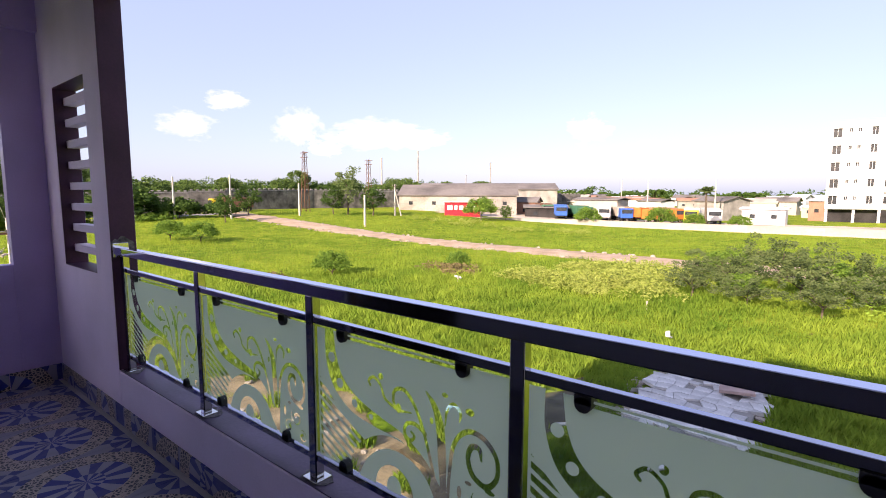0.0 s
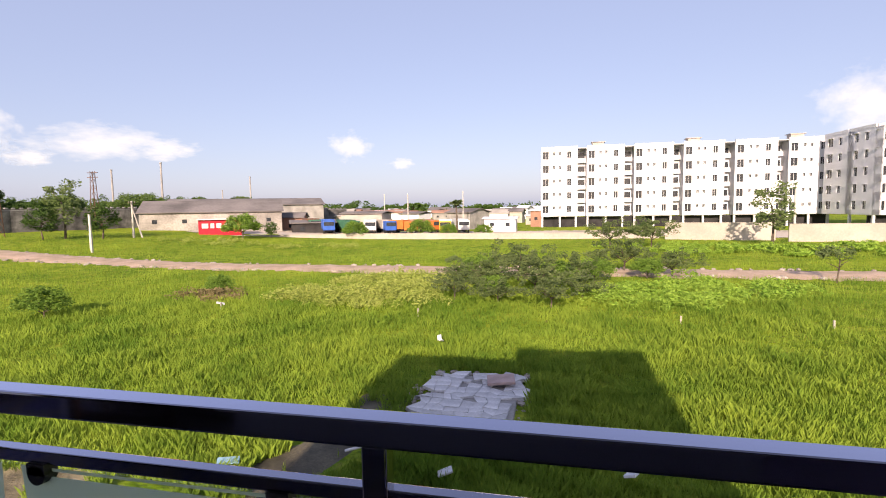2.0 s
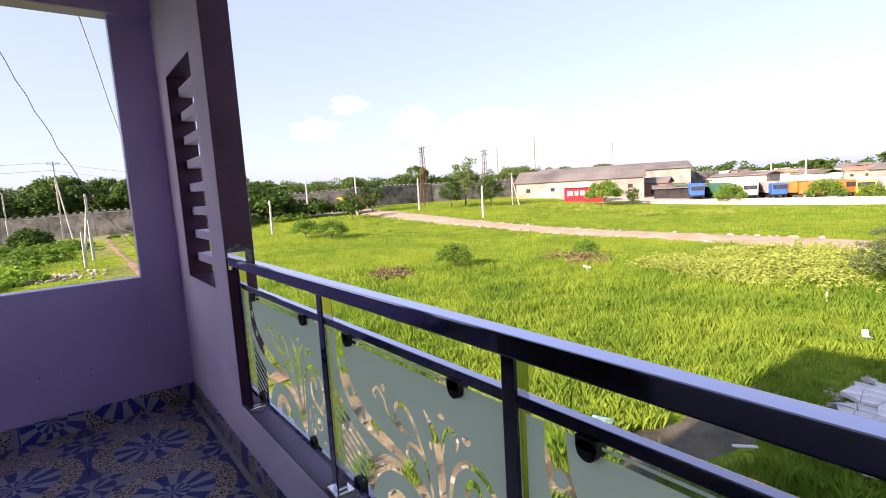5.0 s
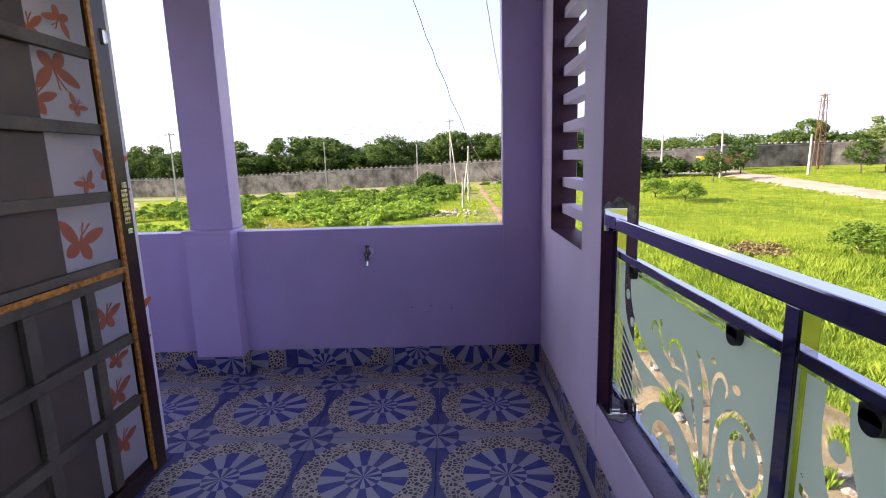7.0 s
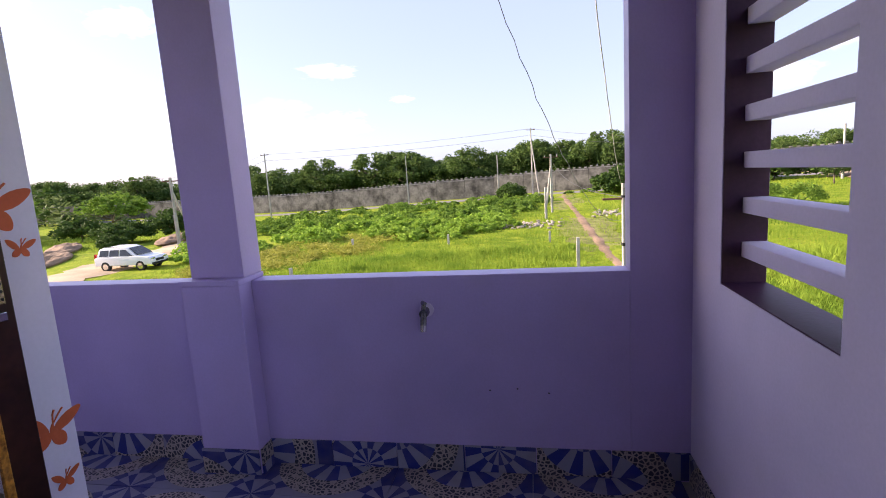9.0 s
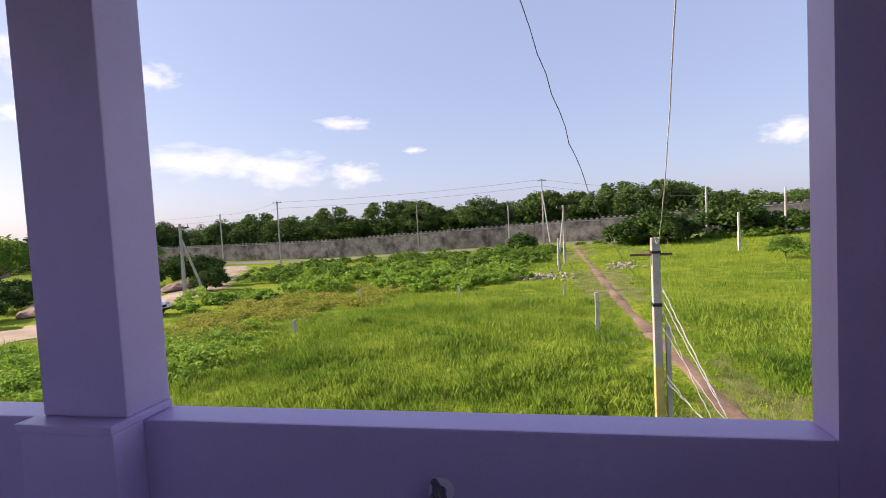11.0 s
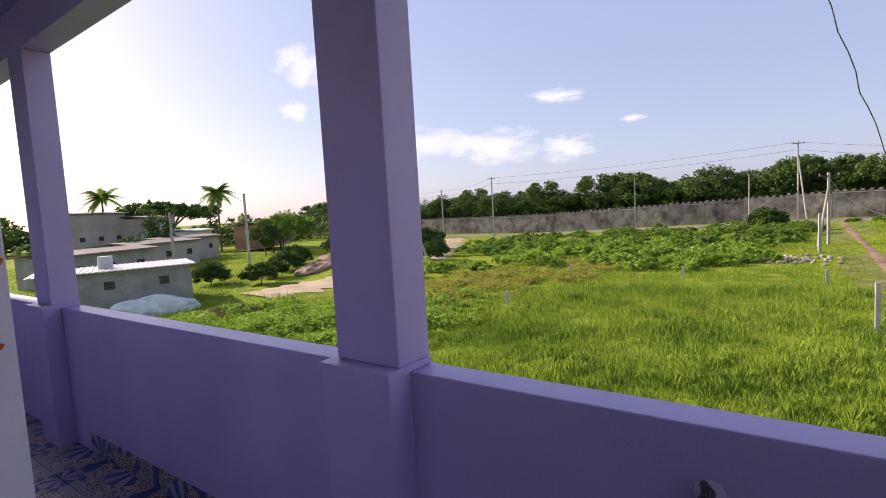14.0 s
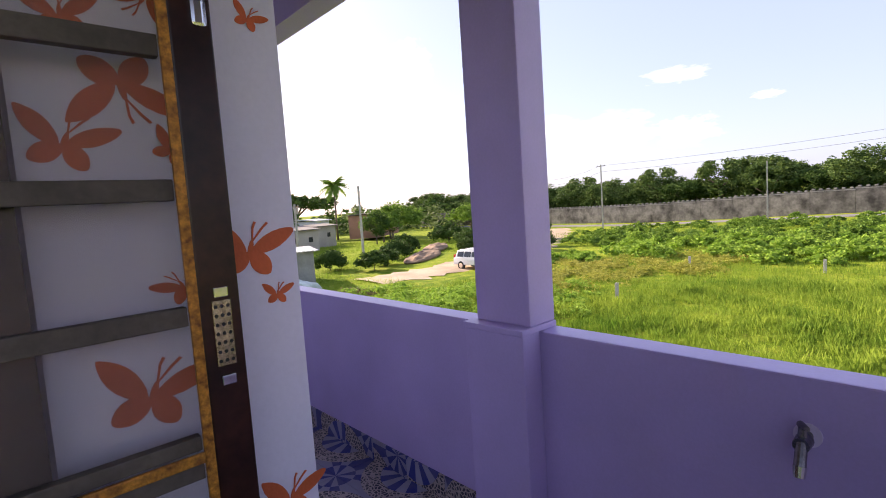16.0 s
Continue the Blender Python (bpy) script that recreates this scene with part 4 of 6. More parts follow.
for k, (cx, cy, rx, ry, n_) in enumerate(((-6.3, 27.8, 4.6, 5.0, 62), (-4.2, 24.4, 2.6, 1.8, 10), (24.0, 21.0, 3.0, 2.4, 9), (-42, 60, 9, 3, 9), (-25, 58, 7, 3, 6))):
    weed_patch(90 + k, cx, cy, rx, ry, n_, 0.75, 0.075, LEAF_YELLOW, "pale yellow-green flowering weeds")
for k, (cx, cy, rx, ry, n_) in enumerate(((-25.0, -18.5, 5.5, 4.0, 26), (-34.0, -14.5, 6.0, 3.0, 20), (-31.0, -19.5, 5.0, 3.0, 12), (-40.0, -11.5, 4.0, 2.0, 6))):
    weed_patch(150 + k, cx, cy, rx, ry, n_, 0.30, 0.085, DRYWEED, "low yellowing dry weeds beside the tall grass")
hedge = tree("bush", 28, 0.5, 0.05, (1.7, 1.1, 1.1, 0.5), 40, 110, 0.12, LEAF_DARK, "clipped-looking dark bushes along the dirt yard", "mound")
place(hedge, [(-22.4, -36.0, 0.9), (-25.5, -38.5, 1.0), (-29.5, -42.0, 1.1), (-34.0, -46.5, 1.2), (-38.0, -40.0, 0.9), (-43.0, -44.0, 1.3), (-48.0, -50.0, 1.4), (-40.5, -32.5, 1.0), (-45.0, -35.0, 1.1), (-20.5, -40.0, 1.0), (-52.0, -58.0, 1.8), (-72.0, 11.0, 2.2), (-73.5, 14.5, 2.6), (-74.5, 18.0, 2.3), (-69.0, 15.5, 1.6), (-76.0, 25.5, 3.0), (-73.0, 32.0, 1.9), (-70.0, 37.0, 1.6), (-47.0, -46.0, 1.7), (-52.0, -45.0, 1.9), (-58.0, -46.5, 2.0), (-78.0, -4.0, 1.6)], 12, "dark green bushes along the dirt yard", "yard bushes")
lush = tree("tree", 29, 2.4, 0.2, (4.6, 4.6, 2.6, 2.9), 44, 80, 0.24, LEAF_MID, "wide bright green tree beyond the dirt yard", "mound")
place(lush, [(-55.5, -77.0, 1.25), (-49.5, -72.0, 0.9), (-74.0, -74.0, 1.3), (-60.0, -84.0, 1.3)], 13, "wide bright green tree beyond the dirt yard", "lush trees")
rain_tree = tree("tree", 30, 5.0, 0.5, (11.0, 10.0, 3.6, 6.6), 70, 60, 0.5, LEAF_DARK, "broad spreading dark tree behind far buildings", "flat")
place(rain_tree, [(-55.0, -117.0, 1.15)], 14)


def palm_tree(where, h, seed, label, fan=False):
    rng = random.Random(seed)
    t = thing("tree", where, label, "palm tree")
    bm = bmesh.new()
    lean = Vector((rng.uniform(-0.06, 0.06) * h, rng.uniform(-0.06, 0.06) * h, h))
    rod(bm, (0, 0, -0.3), lean, 0.20, 0.13, 9)
    part("trunk", bm, BARK, t, smooth=True)
    fronds = 34 if fan else 26
    for k in range(fronds):
        a, tilt = 2 * math.pi * k / fronds * 2.4, rng.uniform(-0.35, 1.2)
        ln = rng.uniform(1.0, 1.45) if fan else rng.uniform(3.0, 4.0)
        bm = bmesh.new()
        d = Vector((math.cos(a), math.sin(a), 0))
        side = Vector((-d.y, d.x, 0))
        pts = []
        for i in range(9):
            q = i / 8
            pts.append(lean + d * (ln * q * math.cos(tilt * 0.7)) + Vector((0, 0, ln * (q * math.sin(tilt) - 0.55 * q * q * (0.6 if fan else 1.0)))))
        for i in range(8):
            q = (i + 0.5) / 8
            for sg in (-1, 1):
                for hh in (0.0, 0.33, 0.66):
                    p0 = pts[i].lerp(pts[i + 1], hh)
                    wv = (0.85 if not fan else 0.42) * math.sin(math.pi * min(1, 0.18 + q * 0.82)) ** 0.7
                    tip = p0 + side * sg * wv + d * 0.25 + Vector((0, 0, -0.28 * wv * 2))
                    vs = [bm.verts.new(c) for c in (p0, p0 + (pts[i + 1] - pts[i]) * 0.45, tip)]
                    bm.faces.new(vs)
        part("frond", bm, LEAF_MID if not fan else LEAF_OLIVE, t)
    return t


palm_tree((-11.0, 81.5, ground_z(-11, 81.5)), 5.6, 3, "short fan palm at the truck yard's edge", True)
palm_tree((-33.5, -94.8, G), 10.4, 4, "coconut palm behind the far houses")
palm_tree((-49.4, -87.2, G), 10.6, 5, "coconut palm behind the long low building")


# ---- grass ----
def on_bare(x, y):
    """Where no grass grows: track, footpath, slab, dirt yard, house."""
    track = np.abs(y - (38.1 - 0.012 * x)) < 2.5 + 0.5 * np.sin(x * 0.7)
    path = (np.abs(y - (3.55 + 0.15 * np.sin(x * 0.13))) < 0.42 + 0.18 * np.sin(x * 1.1)) & (x < -6)
    slab = (x > 1.1) & (x < 4.0) & (y > 9.0) & (y < 13.7)
    yard = (x < -19) & (x > -46) & (y < -24.5 - 0.2 * (x + 20)) & (y > -37 + 0.25 * (x + 20))
    house = (x > -0.6) & (x < 11) & (y < 0.7)
    heap = (np.abs(x + 41.5) < 2.4) & (np.abs(y + 1.0) < 2.6)
    puddle = ((x + 0.1) / 0.85) ** 2 + ((y - 8.6) / 2.4) ** 2 + 0.7 * np.sin(x * 5) * np.sin(y * 4) < 1
    rubbish = (((x + 3.8) / 5.0) ** 2 + ((y - 3.8) / 3.0) ** 2 < 1) & (np.sin(x * 3.1 + np.sin(y * 2)) * np.sin(y * 3.7 + x) < 0.62)
    return track | path | slab | yard | house | heap | puddle | rubbish


def on_verge(x, y):
    """Where the grass is trodden short: beside the footpath and on the dry ground."""
    near_path = (np.abs(y - 3.6) < 1.75 + 0.35 * np.sin(x * 1.1) + 0.25 * np.sin(x * 3.3 + y)) & (x < -6)
    dry = ((x + 28.5) / 9.0) ** 2 + ((y + 17.2) / 4.6) ** 2 < 1 + 0.4 * np.sin(x * 1.7) * np.sin(y * 1.9)
    return near_path | dry


def grass(count, rmin, rmax, seed, wide, tall, bend=True):
    """Blades over the field, thicker in drifts; near ones bend in two pieces, far ones are single spikes."""
    rng = np.random.default_rng(seed)
    r = rmin * (rmax / rmin) ** rng.uniform(0, 1, count)
    a = np.radians(rng.uniform(-58, 172, count))
    x, y = 3.0 - r * np.sin(a), -0.5 + r * np.cos(a)
    lump = np.sin(x * 0.9 + 1.3 * np.sin(y * 0.55)) * np.sin(y * 0.8 + np.sin(x * 0.43)) + 0.35 * np.sin(x * 2.3 + y * 1.9) * np.sin(x * 1.1 - y * 2.6)
    clump = np.sin(x * 9 + 2 * np.sin(y * 4)) * np.sin(y * 8.3 + 2 * np.sin(x * 3.7))
    lump = lump + 0.35 * clump
    keep = ~on_bare(x, y) & (rng.uniform(-1.9, 1.0, count) < lump + 0.35) & ~((x < -80) | (y > 72))
    x, y, r, lump = x[keep], y[keep], r[keep], lump[keep]
    n = len(x)
    z = np.array([ground_z(p, q) for p, q in zip(x, y)]) - 0.06
    tuft = np.sin(x * 4.1 + 1.7 * np.sin(y * 2.3) + 0.8 * np.sin(y * 0.7)) * np.sin(y * 3.6 + 1.9 * np.sin(x * 1.9))
    h = tall * rng.uniform(0.40, 1.15, n) * (1 + 0.22 * lump) * (1 + 0.30 * tuft) * np.where(on_verge(x, y), 0.58, 1.0)
    w = wide * (0.55 + r / 26) * rng.uniform(0.6, 1.3, n)
    az = rng.uniform(0, 2 * np.pi, n)
    lean = rng.uniform(0.05, 0.42, n) * h
    dx, dy = np.cos(az), np.sin(az)
    base = np.stack([x, y, z], 1)
    sidev = np.stack([-dy, dx, np.zeros(n)], 1) * w[:, None]
    mid = base + np.stack([dx * lean * 0.35, dy * lean * 0.35, h * 0.65], 1)
    tip = base + np.stack([dx * lean, dy * lean, h * 0.95], 1)
    if bend:
        v = np.stack([base - sidev, base + sidev, mid + sidev * 0.5, tip], 1).reshape(-1, 3)
        i = np.arange(n)[:, None] * 4
        f = np.concatenate([i + np.array([[0, 1, 2]]), i + np.array([[0, 2, 3]])], 0)
    else:
        v = np.stack([base - sidev, base + sidev, tip], 1).reshape(-1, 3)
        f = np.arange(n * 3).reshape(-1, 3)
    return array_mesh("grass", v, f, GRASS)


tagged(new("grass", grass(1000000, 6.0, 32.0, 31, 0.0027, 0.33)), "tall wild green grass near the house", "grass", kind="stuff")
tagged(new("grass", grass(620000, 26.0, 95.0, 32, 0.0066, 0.34, False)), "tall wild green grass over the far field", "grass", kind="stuff")

# ---- ground works: track, path, slab, rubble ----
def strip(name, pts, half, material, label, category, lift=0.02, jag=0.3, kind="structure", seed=1):
    """A worn strip of ground along plan points, a little above the field."""
    rng = random.Random(seed)
    v, f = [], []
    dense = []
    for (xa, ya), (xb, yb) in zip(pts, pts[1:]):
        k = max(2, int(math.hypot(xb - xa, yb - ya) / 0.8))
        dense += [(xa + (xb - xa) * i / k, ya + (yb - ya) * i / k) for i in range(k)]
    dense.append(pts[-1])
    for i, (x, y) in enumerate(dense):
        j = min(i + 1, len(dense) - 1)
        k = max(j - 1, 0)
        d = Vector((dense[j][0] - dense[k][0], dense[j][1] - dense[k][1])).normalized()
        nrm = Vector((-d.y, d.x))
        for s in (-1, -0.5, 0, 0.5, 1):
            q = half * s * (1 + (rng.uniform(-jag, jag) if abs(s) == 1 else 0))
            px, py = x + nrm.x * q, y + nrm.y * q
            v.append((px, py, ground_z(px, py) + (lift + 0.08 + rng.uniform(-0.02, 0.02) if abs(s) < 1 else -0.02)))
    for i in range(len(dense) - 1):
        for c in range(4):
            o = i * 5 + c
            f.append((o, o + 1, o + 6, o + 5))
    return tagged(new(name, array_mesh(name, v, f, material)), label, category, kind=kind)


REDSOIL = mat("pinkish_gravel_soil", (0.50, 0.36, 0.27), 0.95, vary=0.2, scale=0.8, fine=9, bump=0.7, dist=0.04, stain=(0.40, 0.30, 0.20))
strip("road_track", [(-100, 45.5), (-68, 40.5), (-40, 38.7), (0, 38.0), (40, 37.4), (75, 37.0)], 2.4, REDSOIL, "pinkish gravel track across the field", "dirt track", 0.05, 0.25, seed=4)
strip("road_footpath", [(-92, 5.5), (-75, 4.0), (-44, 3.7), (-26, 3.4), (-14, 3.5), (-9, 3.7)], 0.34, DIRT, "trodden brown footpath through the grass", "footpath", -0.06, 0.4, seed=5)
strip("ground_path_verge", [(-92, 5.5), (-75, 4.0), (-44, 3.7), (-26, 3.4), (-14, 3.5), (-9, 3.7)], 2.0, mat("short_dry_grass", (0.25, 0.26, 0.06), 0.95, vary=0.25, scale=1.2, fine=14, bump=0.6, dist=0.03), "short yellowish trodden grass beside the footpath", "verge", -0.10, 0.35, seed=15)
strip("road_tarmac", [(-114, -150), (-103, -105), (-89, -8), (-77, 45)], 2.6, ASPHALT, "grey tarmac road along the long wall", "road", 0.02, 0.05, seed=6)
strip("ground_dirt_yard", [(-18, -30.5), (-26, -30.0), (-36, -32), (-58, -43), (-88, -62)], 2.6, mat("sandy_dirt", (0.50, 0.38, 0.26), 0.95, vary=0.15, scale=0.4, fine=7), "bare sandy dirt drive beside the parked car", "dirt", 0.0, 0.35, seed=7)
strip("ground_wet_mud", [(-1.0, 5.4), (-0.1, 8.6), (0.6, 11.4)], 0.85, mat("wet_mud", (0.13, 0.11, 0.07), 0.75, vary=0.3, scale=1.5, fine=20, bump=0.4, dist=0.02), "wet muddy bare patch beside the slab", "mud", 0.0, 0.4, seed=8)


def stone_mesh(seed):
    rng = random.Random(seed)
    bm = bmesh.new()
    bmesh.ops.create_icosphere(bm, subdivisions=1, radius=1.0)
    for v in bm.verts:
        v.co *= rng.uniform(0.7, 1.15)
        v.co.z *= 0.65
    me = bpy.data.meshes.new("stone")
    bm.to_mesh(me)
    bm.free()
    me.materials.append(STONE)
    return me


STONES = [stone_mesh(i) for i in range(5)]
rr = random.Random(17)


def rubble(name, label, spots):
    base = thing(name, (0, 0, 0), label, "rubble")
    for x, y, s in spots:
        o = new("stone", rr.choice(STONES))
        o.parent = base
        o.matrix_basis = Matrix.Translation((x, y, ground_z(x, y) + s * 0.25)) @ Matrix.Rotation(rr.uniform(0, 6), 4, 'Z') @ Matrix.Diagonal((s * rr.uniform(0.8, 1.4), s * rr.uniform(0.7, 1.1), s, 1))
    return base


rubble("rubble_row", "row of pale stones along the gravel track", [(x := rr.uniform(-62, 60), 38.1 - 0.012 * x + rr.choice((-1, 1)) * rr.uniform(1.5, 2.5), rr.uniform(0.10, 0.26)) for _ in range(280)])
rubble("rubble_heap", "heap of pale broken stones beside the footpath", [(-41.5 + rr.gauss(0, 1.3), -1.0 + rr.gauss(0, 1.5), rr.uniform(0.07, 0.22)) for _ in range(110)])
rubble("rubble_heap", "scattered white stones at the end of the footpath", [(-47.5 + rr.gauss(0, 1.6), 6.3 + rr.gauss(0, 0.9), rr.uniform(0.10, 0.26)) for _ in range(50)])
# bare earth with rubbish below the balcony's corner
strip("ground_bare_earth", [(-8.5, 3.6), (-6.0, 3.7), (-3.5, 3.6), (-1.0, 3.3), (0.2, 3.2)], 3.0, mat("bare_tan_earth", (0.38, 0.29, 0.18), 0.95, vary=0.3, scale=1.4, fine=16, bump=0.7, dist=0.04), "bare tan earth with rubbish below the balcony", "ground", -0.06, 0.4, seed=21)
rubble("rubble_heap", "scattered stones and broken bricks on bare earth", [(-3.6 + rr.gauss(0, 2.2), 3.6 + rr.gauss(0, 1.2), rr.uniform(0.04, 0.13)) for _ in range(130)])
# broken concrete slab in front of the house
slab = thing("concrete_slab", (0, 0, 0), "broken grey concrete slab lying in the grass", "slab")
SLABM = mat("pale_broken_concrete", (0.72, 0.70, 0.70), 0.9, vary=0.14, scale=1.2, fine=18, bump=0.6, dist=0.02, random_tint=0.14)
part("bed", boxes((1.45, 3.75, 9.4, 13.3, G - 0.2, G + 0.10), bevel=0.05), CONC, slab)
gx, gy = 9, 13
pts = {}
for i in range(gx + 1):
    for j in range(gy + 1):
        edge = i in (0, gx) or j in (0, gy)
        k = 0.22 if edge else 0.12
        pts[i, j] = (1.2 + 2.7 * i / gx + rr.uniform(-k, k), 9.3 + 4.2 * j / gy + rr.uniform(-k, k))
for i in range(gx):
    for j in range(gy):
        if rr.random() < 0.09 or ((i in (0, gx - 1) or j in (0, gy - 1)) and rr.random() < 0.30):
            continue
        quad = [pts[i, j], pts[i + 1, j], pts[i + 1, j + 1], pts[i, j + 1]]
        cx, cy = sum(p[0] for p in quad) / 4, sum(p[1] for p in quad) / 4
        bm = bmesh.new()
        face = bm.faces.new([bm.verts.new(((p[0] - cx) * 0.97, (p[1] - cy) * 0.97, 0)) for p in quad])
        r_ = bmesh.ops.extrude_face_region(bm, geom=[face])
        bmesh.ops.translate(bm, verts=[v for v in r_["geom"] if isinstance(v, bmesh.types.BMVert)], vec=(0, 0, 0.09))
        bmesh.ops.recalc_face_normals(bm, faces=bm.faces)
        pc = part("slab_piece", bm, SLABM, slab)
        pc.matrix_basis = Matrix.Translation((cx, cy, G + 0.05 + rr.uniform(0, 0.02))) @ pose(0, 0, 0, rr.uniform(-2, 2), rr.uniform(-2, 2), 0)
rubble("rubble_heap", "broken concrete bits round the edge of the slab", [(2.5 + sx_ * rr.uniform(1.1, 1.65), rr.uniform(9.2, 13.8), rr.uniform(0.04, 0.13)) for sx_ in (-1, 1) for _ in range(45)] + [(rr.uniform(1.2, 4.0), 13.6 + rr.gauss(0, 0.16), rr.uniform(0.04, 0.12)) for _ in range(35)])
REDSLAB = mat("pinkish_slab_stone", (0.48, 0.34, 0.31), 0.85, vary=0.1)
pk = part("slab_piece", boxes((-0.38, 0.38, -0.3, 0.3, 0, 0.08), bevel=0.015), REDSLAB, slab, "pinkish slab piece")
pk.matrix_basis = Matrix.Translation((3.25, 12.6, G + 0.24)) @ pose(0, 0, 0, 3, -4, 8)
for x, y, s in ((2.4, 8.6, 0.16), (0.8, 8.1, 0.18), (0.6, 16.6, 0.15), (0.75, 16.2, 0.12), (6.0, 8.1, 0.2), (2.75, 7.6, 0.14), (-12.1, 21.4, 0.2)):
    lt = tagged(link_mesh("litter", boxes((-s, s, -s * 0.5, s * 0.5, 0, 0.05), bevel=0.015), WHITEWASH), "small white piece of litter in the grass", "litter", "litter")
    lt.matrix_basis = Matrix.Translation((x, y, G + 0.28)) @ pose(0, 0, 0, rr.uniform(-25, 25), rr.uniform(-25, 25), rr.uniform(0, 180))
tarp_small = tagged(link_mesh("blue_sheet", boxes((-0.2, 0.2, -0.12, 0.12, 0, 0.02), bevel=0.008), mat("pale_blue_plastic", (0.30, 0.52, 0.62), 0.5)), "crumpled pale blue plastic sheet on the ground", "litter")
tarp_small.matrix_basis = Matrix.Translation((-1.4, 7.2, G + 0.3)) @ pose(0, 0, 0, 6, 5, 30)
for x, y in ((-1.5, 21.3), (9.9, 21.3), (15.5, 21.3), (-12.0, 21.3), (28.5, 33.6)):
    s_ = tagged(link_mesh("survey_stake", boxes((-0.035, 0.035, -0.035, 0.035, -0.2, 0.36), bevel=0.01), CREAM), "short pale concrete marker stake", "stake", "marker stakes")
    s_.location = (x, y, G)

DRYLEAF = leaf_mat("dry_brown_brush", (0.15, 0.115, 0.055), (0.28, 0.225, 0.11), 0.2)
for k, (cx, cy, rx, ry, n_) in enumerate(((-20.0, 14.2, 1.0, 0.5, 4), (-14.6, 24.6, 1.5, 0.7, 6), (-13.0, -26.0, 1.0, 0.6, 3))):
    weed_patch(120 + k, cx, cy, rx, ry, n_, 0.4, 0.10, DRYLEAF, "heap of dry brown brushwood")

# ---- long compound wall ----
cw = thing("wall_compound", (0, 0, 0), "long weathered grey concrete wall with a ribbed top", "wall", kind="structure")
OLDWALL = mat("weathered_grey_wall", (0.21, 0.20, 0.19), 0.95, vary=0.28, scale=0.55, fine=2.6, bump=0.4, dist=0.03, stain=(0.055, 0.052, 0.05), across=True, random_tint=0.16)
CAPM = mat("pale_wall_cap", (0.34, 0.335, 0.33), 0.9, vary=0.25, scale=0.5, across=True)
for (xa, ya), (xb, yb) in zip(WALL_LINE, WALL_LINE[1:]):
    ln = math.hypot(xb - xa, yb - ya)
    k = max(1, round(ln / 6.0))
    ang = math.atan2(yb - ya, xb - xa)
    for i in range(k):
        q = (i + 0.5) / k
        x, y = xa + (xb - xa) * q, ya + (yb - ya) * q
        w = ln / k
        pn = part("wall_panel", boxes((-w / 2 + 0.02, w / 2 - 0.02, -0.12, 0.12, -1.5, 3.9)), OLDWALL, cw)
        pn.matrix_basis = Matrix.Translation((x, y, ground_z(x, y))) @ Matrix.Rotation(ang, 4, 'Z')
        bm = bmesh.new()
        for c in range(int(w / 1.0)):
            cx = -w / 2 + 0.5 + c * (w / int(w / 1.0))
            box(bm, cx - 0.20, cx + 0.20, -0.20, 0.24, 3.90, 4.12)
        box(bm, -w / 2, w / 2, -0.16, 0.16, 3.62, 3.74)
        cp = part("wall_cap", bm, CAPM, pn, "pale ribbed coping")

# low boundary wall of the plots
bw = thing("wall_boundary", (0, 0, 0), "low pale plastered boundary wall beyond the field", "wall", kind="structure")
for a, b, h, m_ in (((-58, 71), (-30, 76.5), 0.8, CREAM), ((-30, 76.5), (20, 77.0), 0.85, CREAM), ((20.3, 74.5), (33.5, 72.5), 2.3, CREAM), ((33.8, 69.5), (140, 72.0), 2.2, CREAM)):
    ln = math.hypot(b[0] - a[0], b[1] - a[1])
    k = max(1, round(ln / 9))
    for i in range(k):
        q = (i + 0.5) / k
        x, y = a[0] + (b[0] - a[0]) * q, a[1] + (b[1] - a[1]) * q
        o = part("wall_panel", boxes((-ln / k / 2, ln / k / 2, -0.1, 0.1, -0.6, h), (-ln / k / 2, ln / k / 2, -0.14, 0.14, h, h + 0.08)), m_, bw)
        o.matrix_basis = Matrix.Translation((x, y, G)) @ Matrix.Rotation(math.atan2(b[1] - a[1], b[0] - a[0]), 4, 'Z')
strip("ground_yard", [(-60, 86), (-20, 90), (25, 92), (60, 84)], 11, mat("pale_yard_dirt", (0.55, 0.47, 0.40), 0.95, vary=0.15, scale=0.15, fine=3), "pale trodden dirt of the truck yard", "ground", 0.0, 0.1, seed=12)

# ---- apartment blocks ----
COLS = ((0.45, 1.25, 0.8, 1.6), (2.75, 0.45, 1.65, 0.65), (4.0, 0.45, 1.65, 0.65), (5.9, 0.85, 1.0, 1.4))


def facade(house, m, width, floors, cols, fh=3.08, z0=2.5):
    """One flat bay of a block: a wall with real window openings, each with a recessed dark pane and a sill."""
    H = floors * fh
    spans, x = [], 0.0
    dims = []
    for cx, w, sill, h in cols:
        dims.append((x, cx, 0, 0.25, z0, z0 + H))
        for k in range(floors):
            b = z0 + k * fh
            top = b + sill + h
            dims.append((cx, cx + w, 0, 0.25, b, b + sill))
            dims.append((cx, cx + w, 0, 0.25, top, b + fh))
        x = cx + w
    dims.append((x, width, 0, 0.25, z0, z0 + H))
    dims.append((0, width, -0.06, 0.25, z0 + H, z0 + H + 0.55))
    wl = part("wall", boxes(*dims), WHITEWASH, house)
    wl.matrix_basis = m
    for cx, w, sill, h in cols:
        for k in range(floors):
            b = z0 + k * fh + sill
            wd = part("window", boxes((cx, cx + w, 0.17, 0.21, b, b + h)), SHADEPANE, house)
            wd.matrix_basis = m
            fr = part("window_frame", boxes((cx - 0.08, cx + w + 0.08, -0.22, 0.0, b + h + 0.02, b + h + 0.10), (cx + w / 2 - 0.03, cx + w / 2 + 0.03, 0.12, 0.169, b, b + h)), WHITEWASH, wd)
    return wl


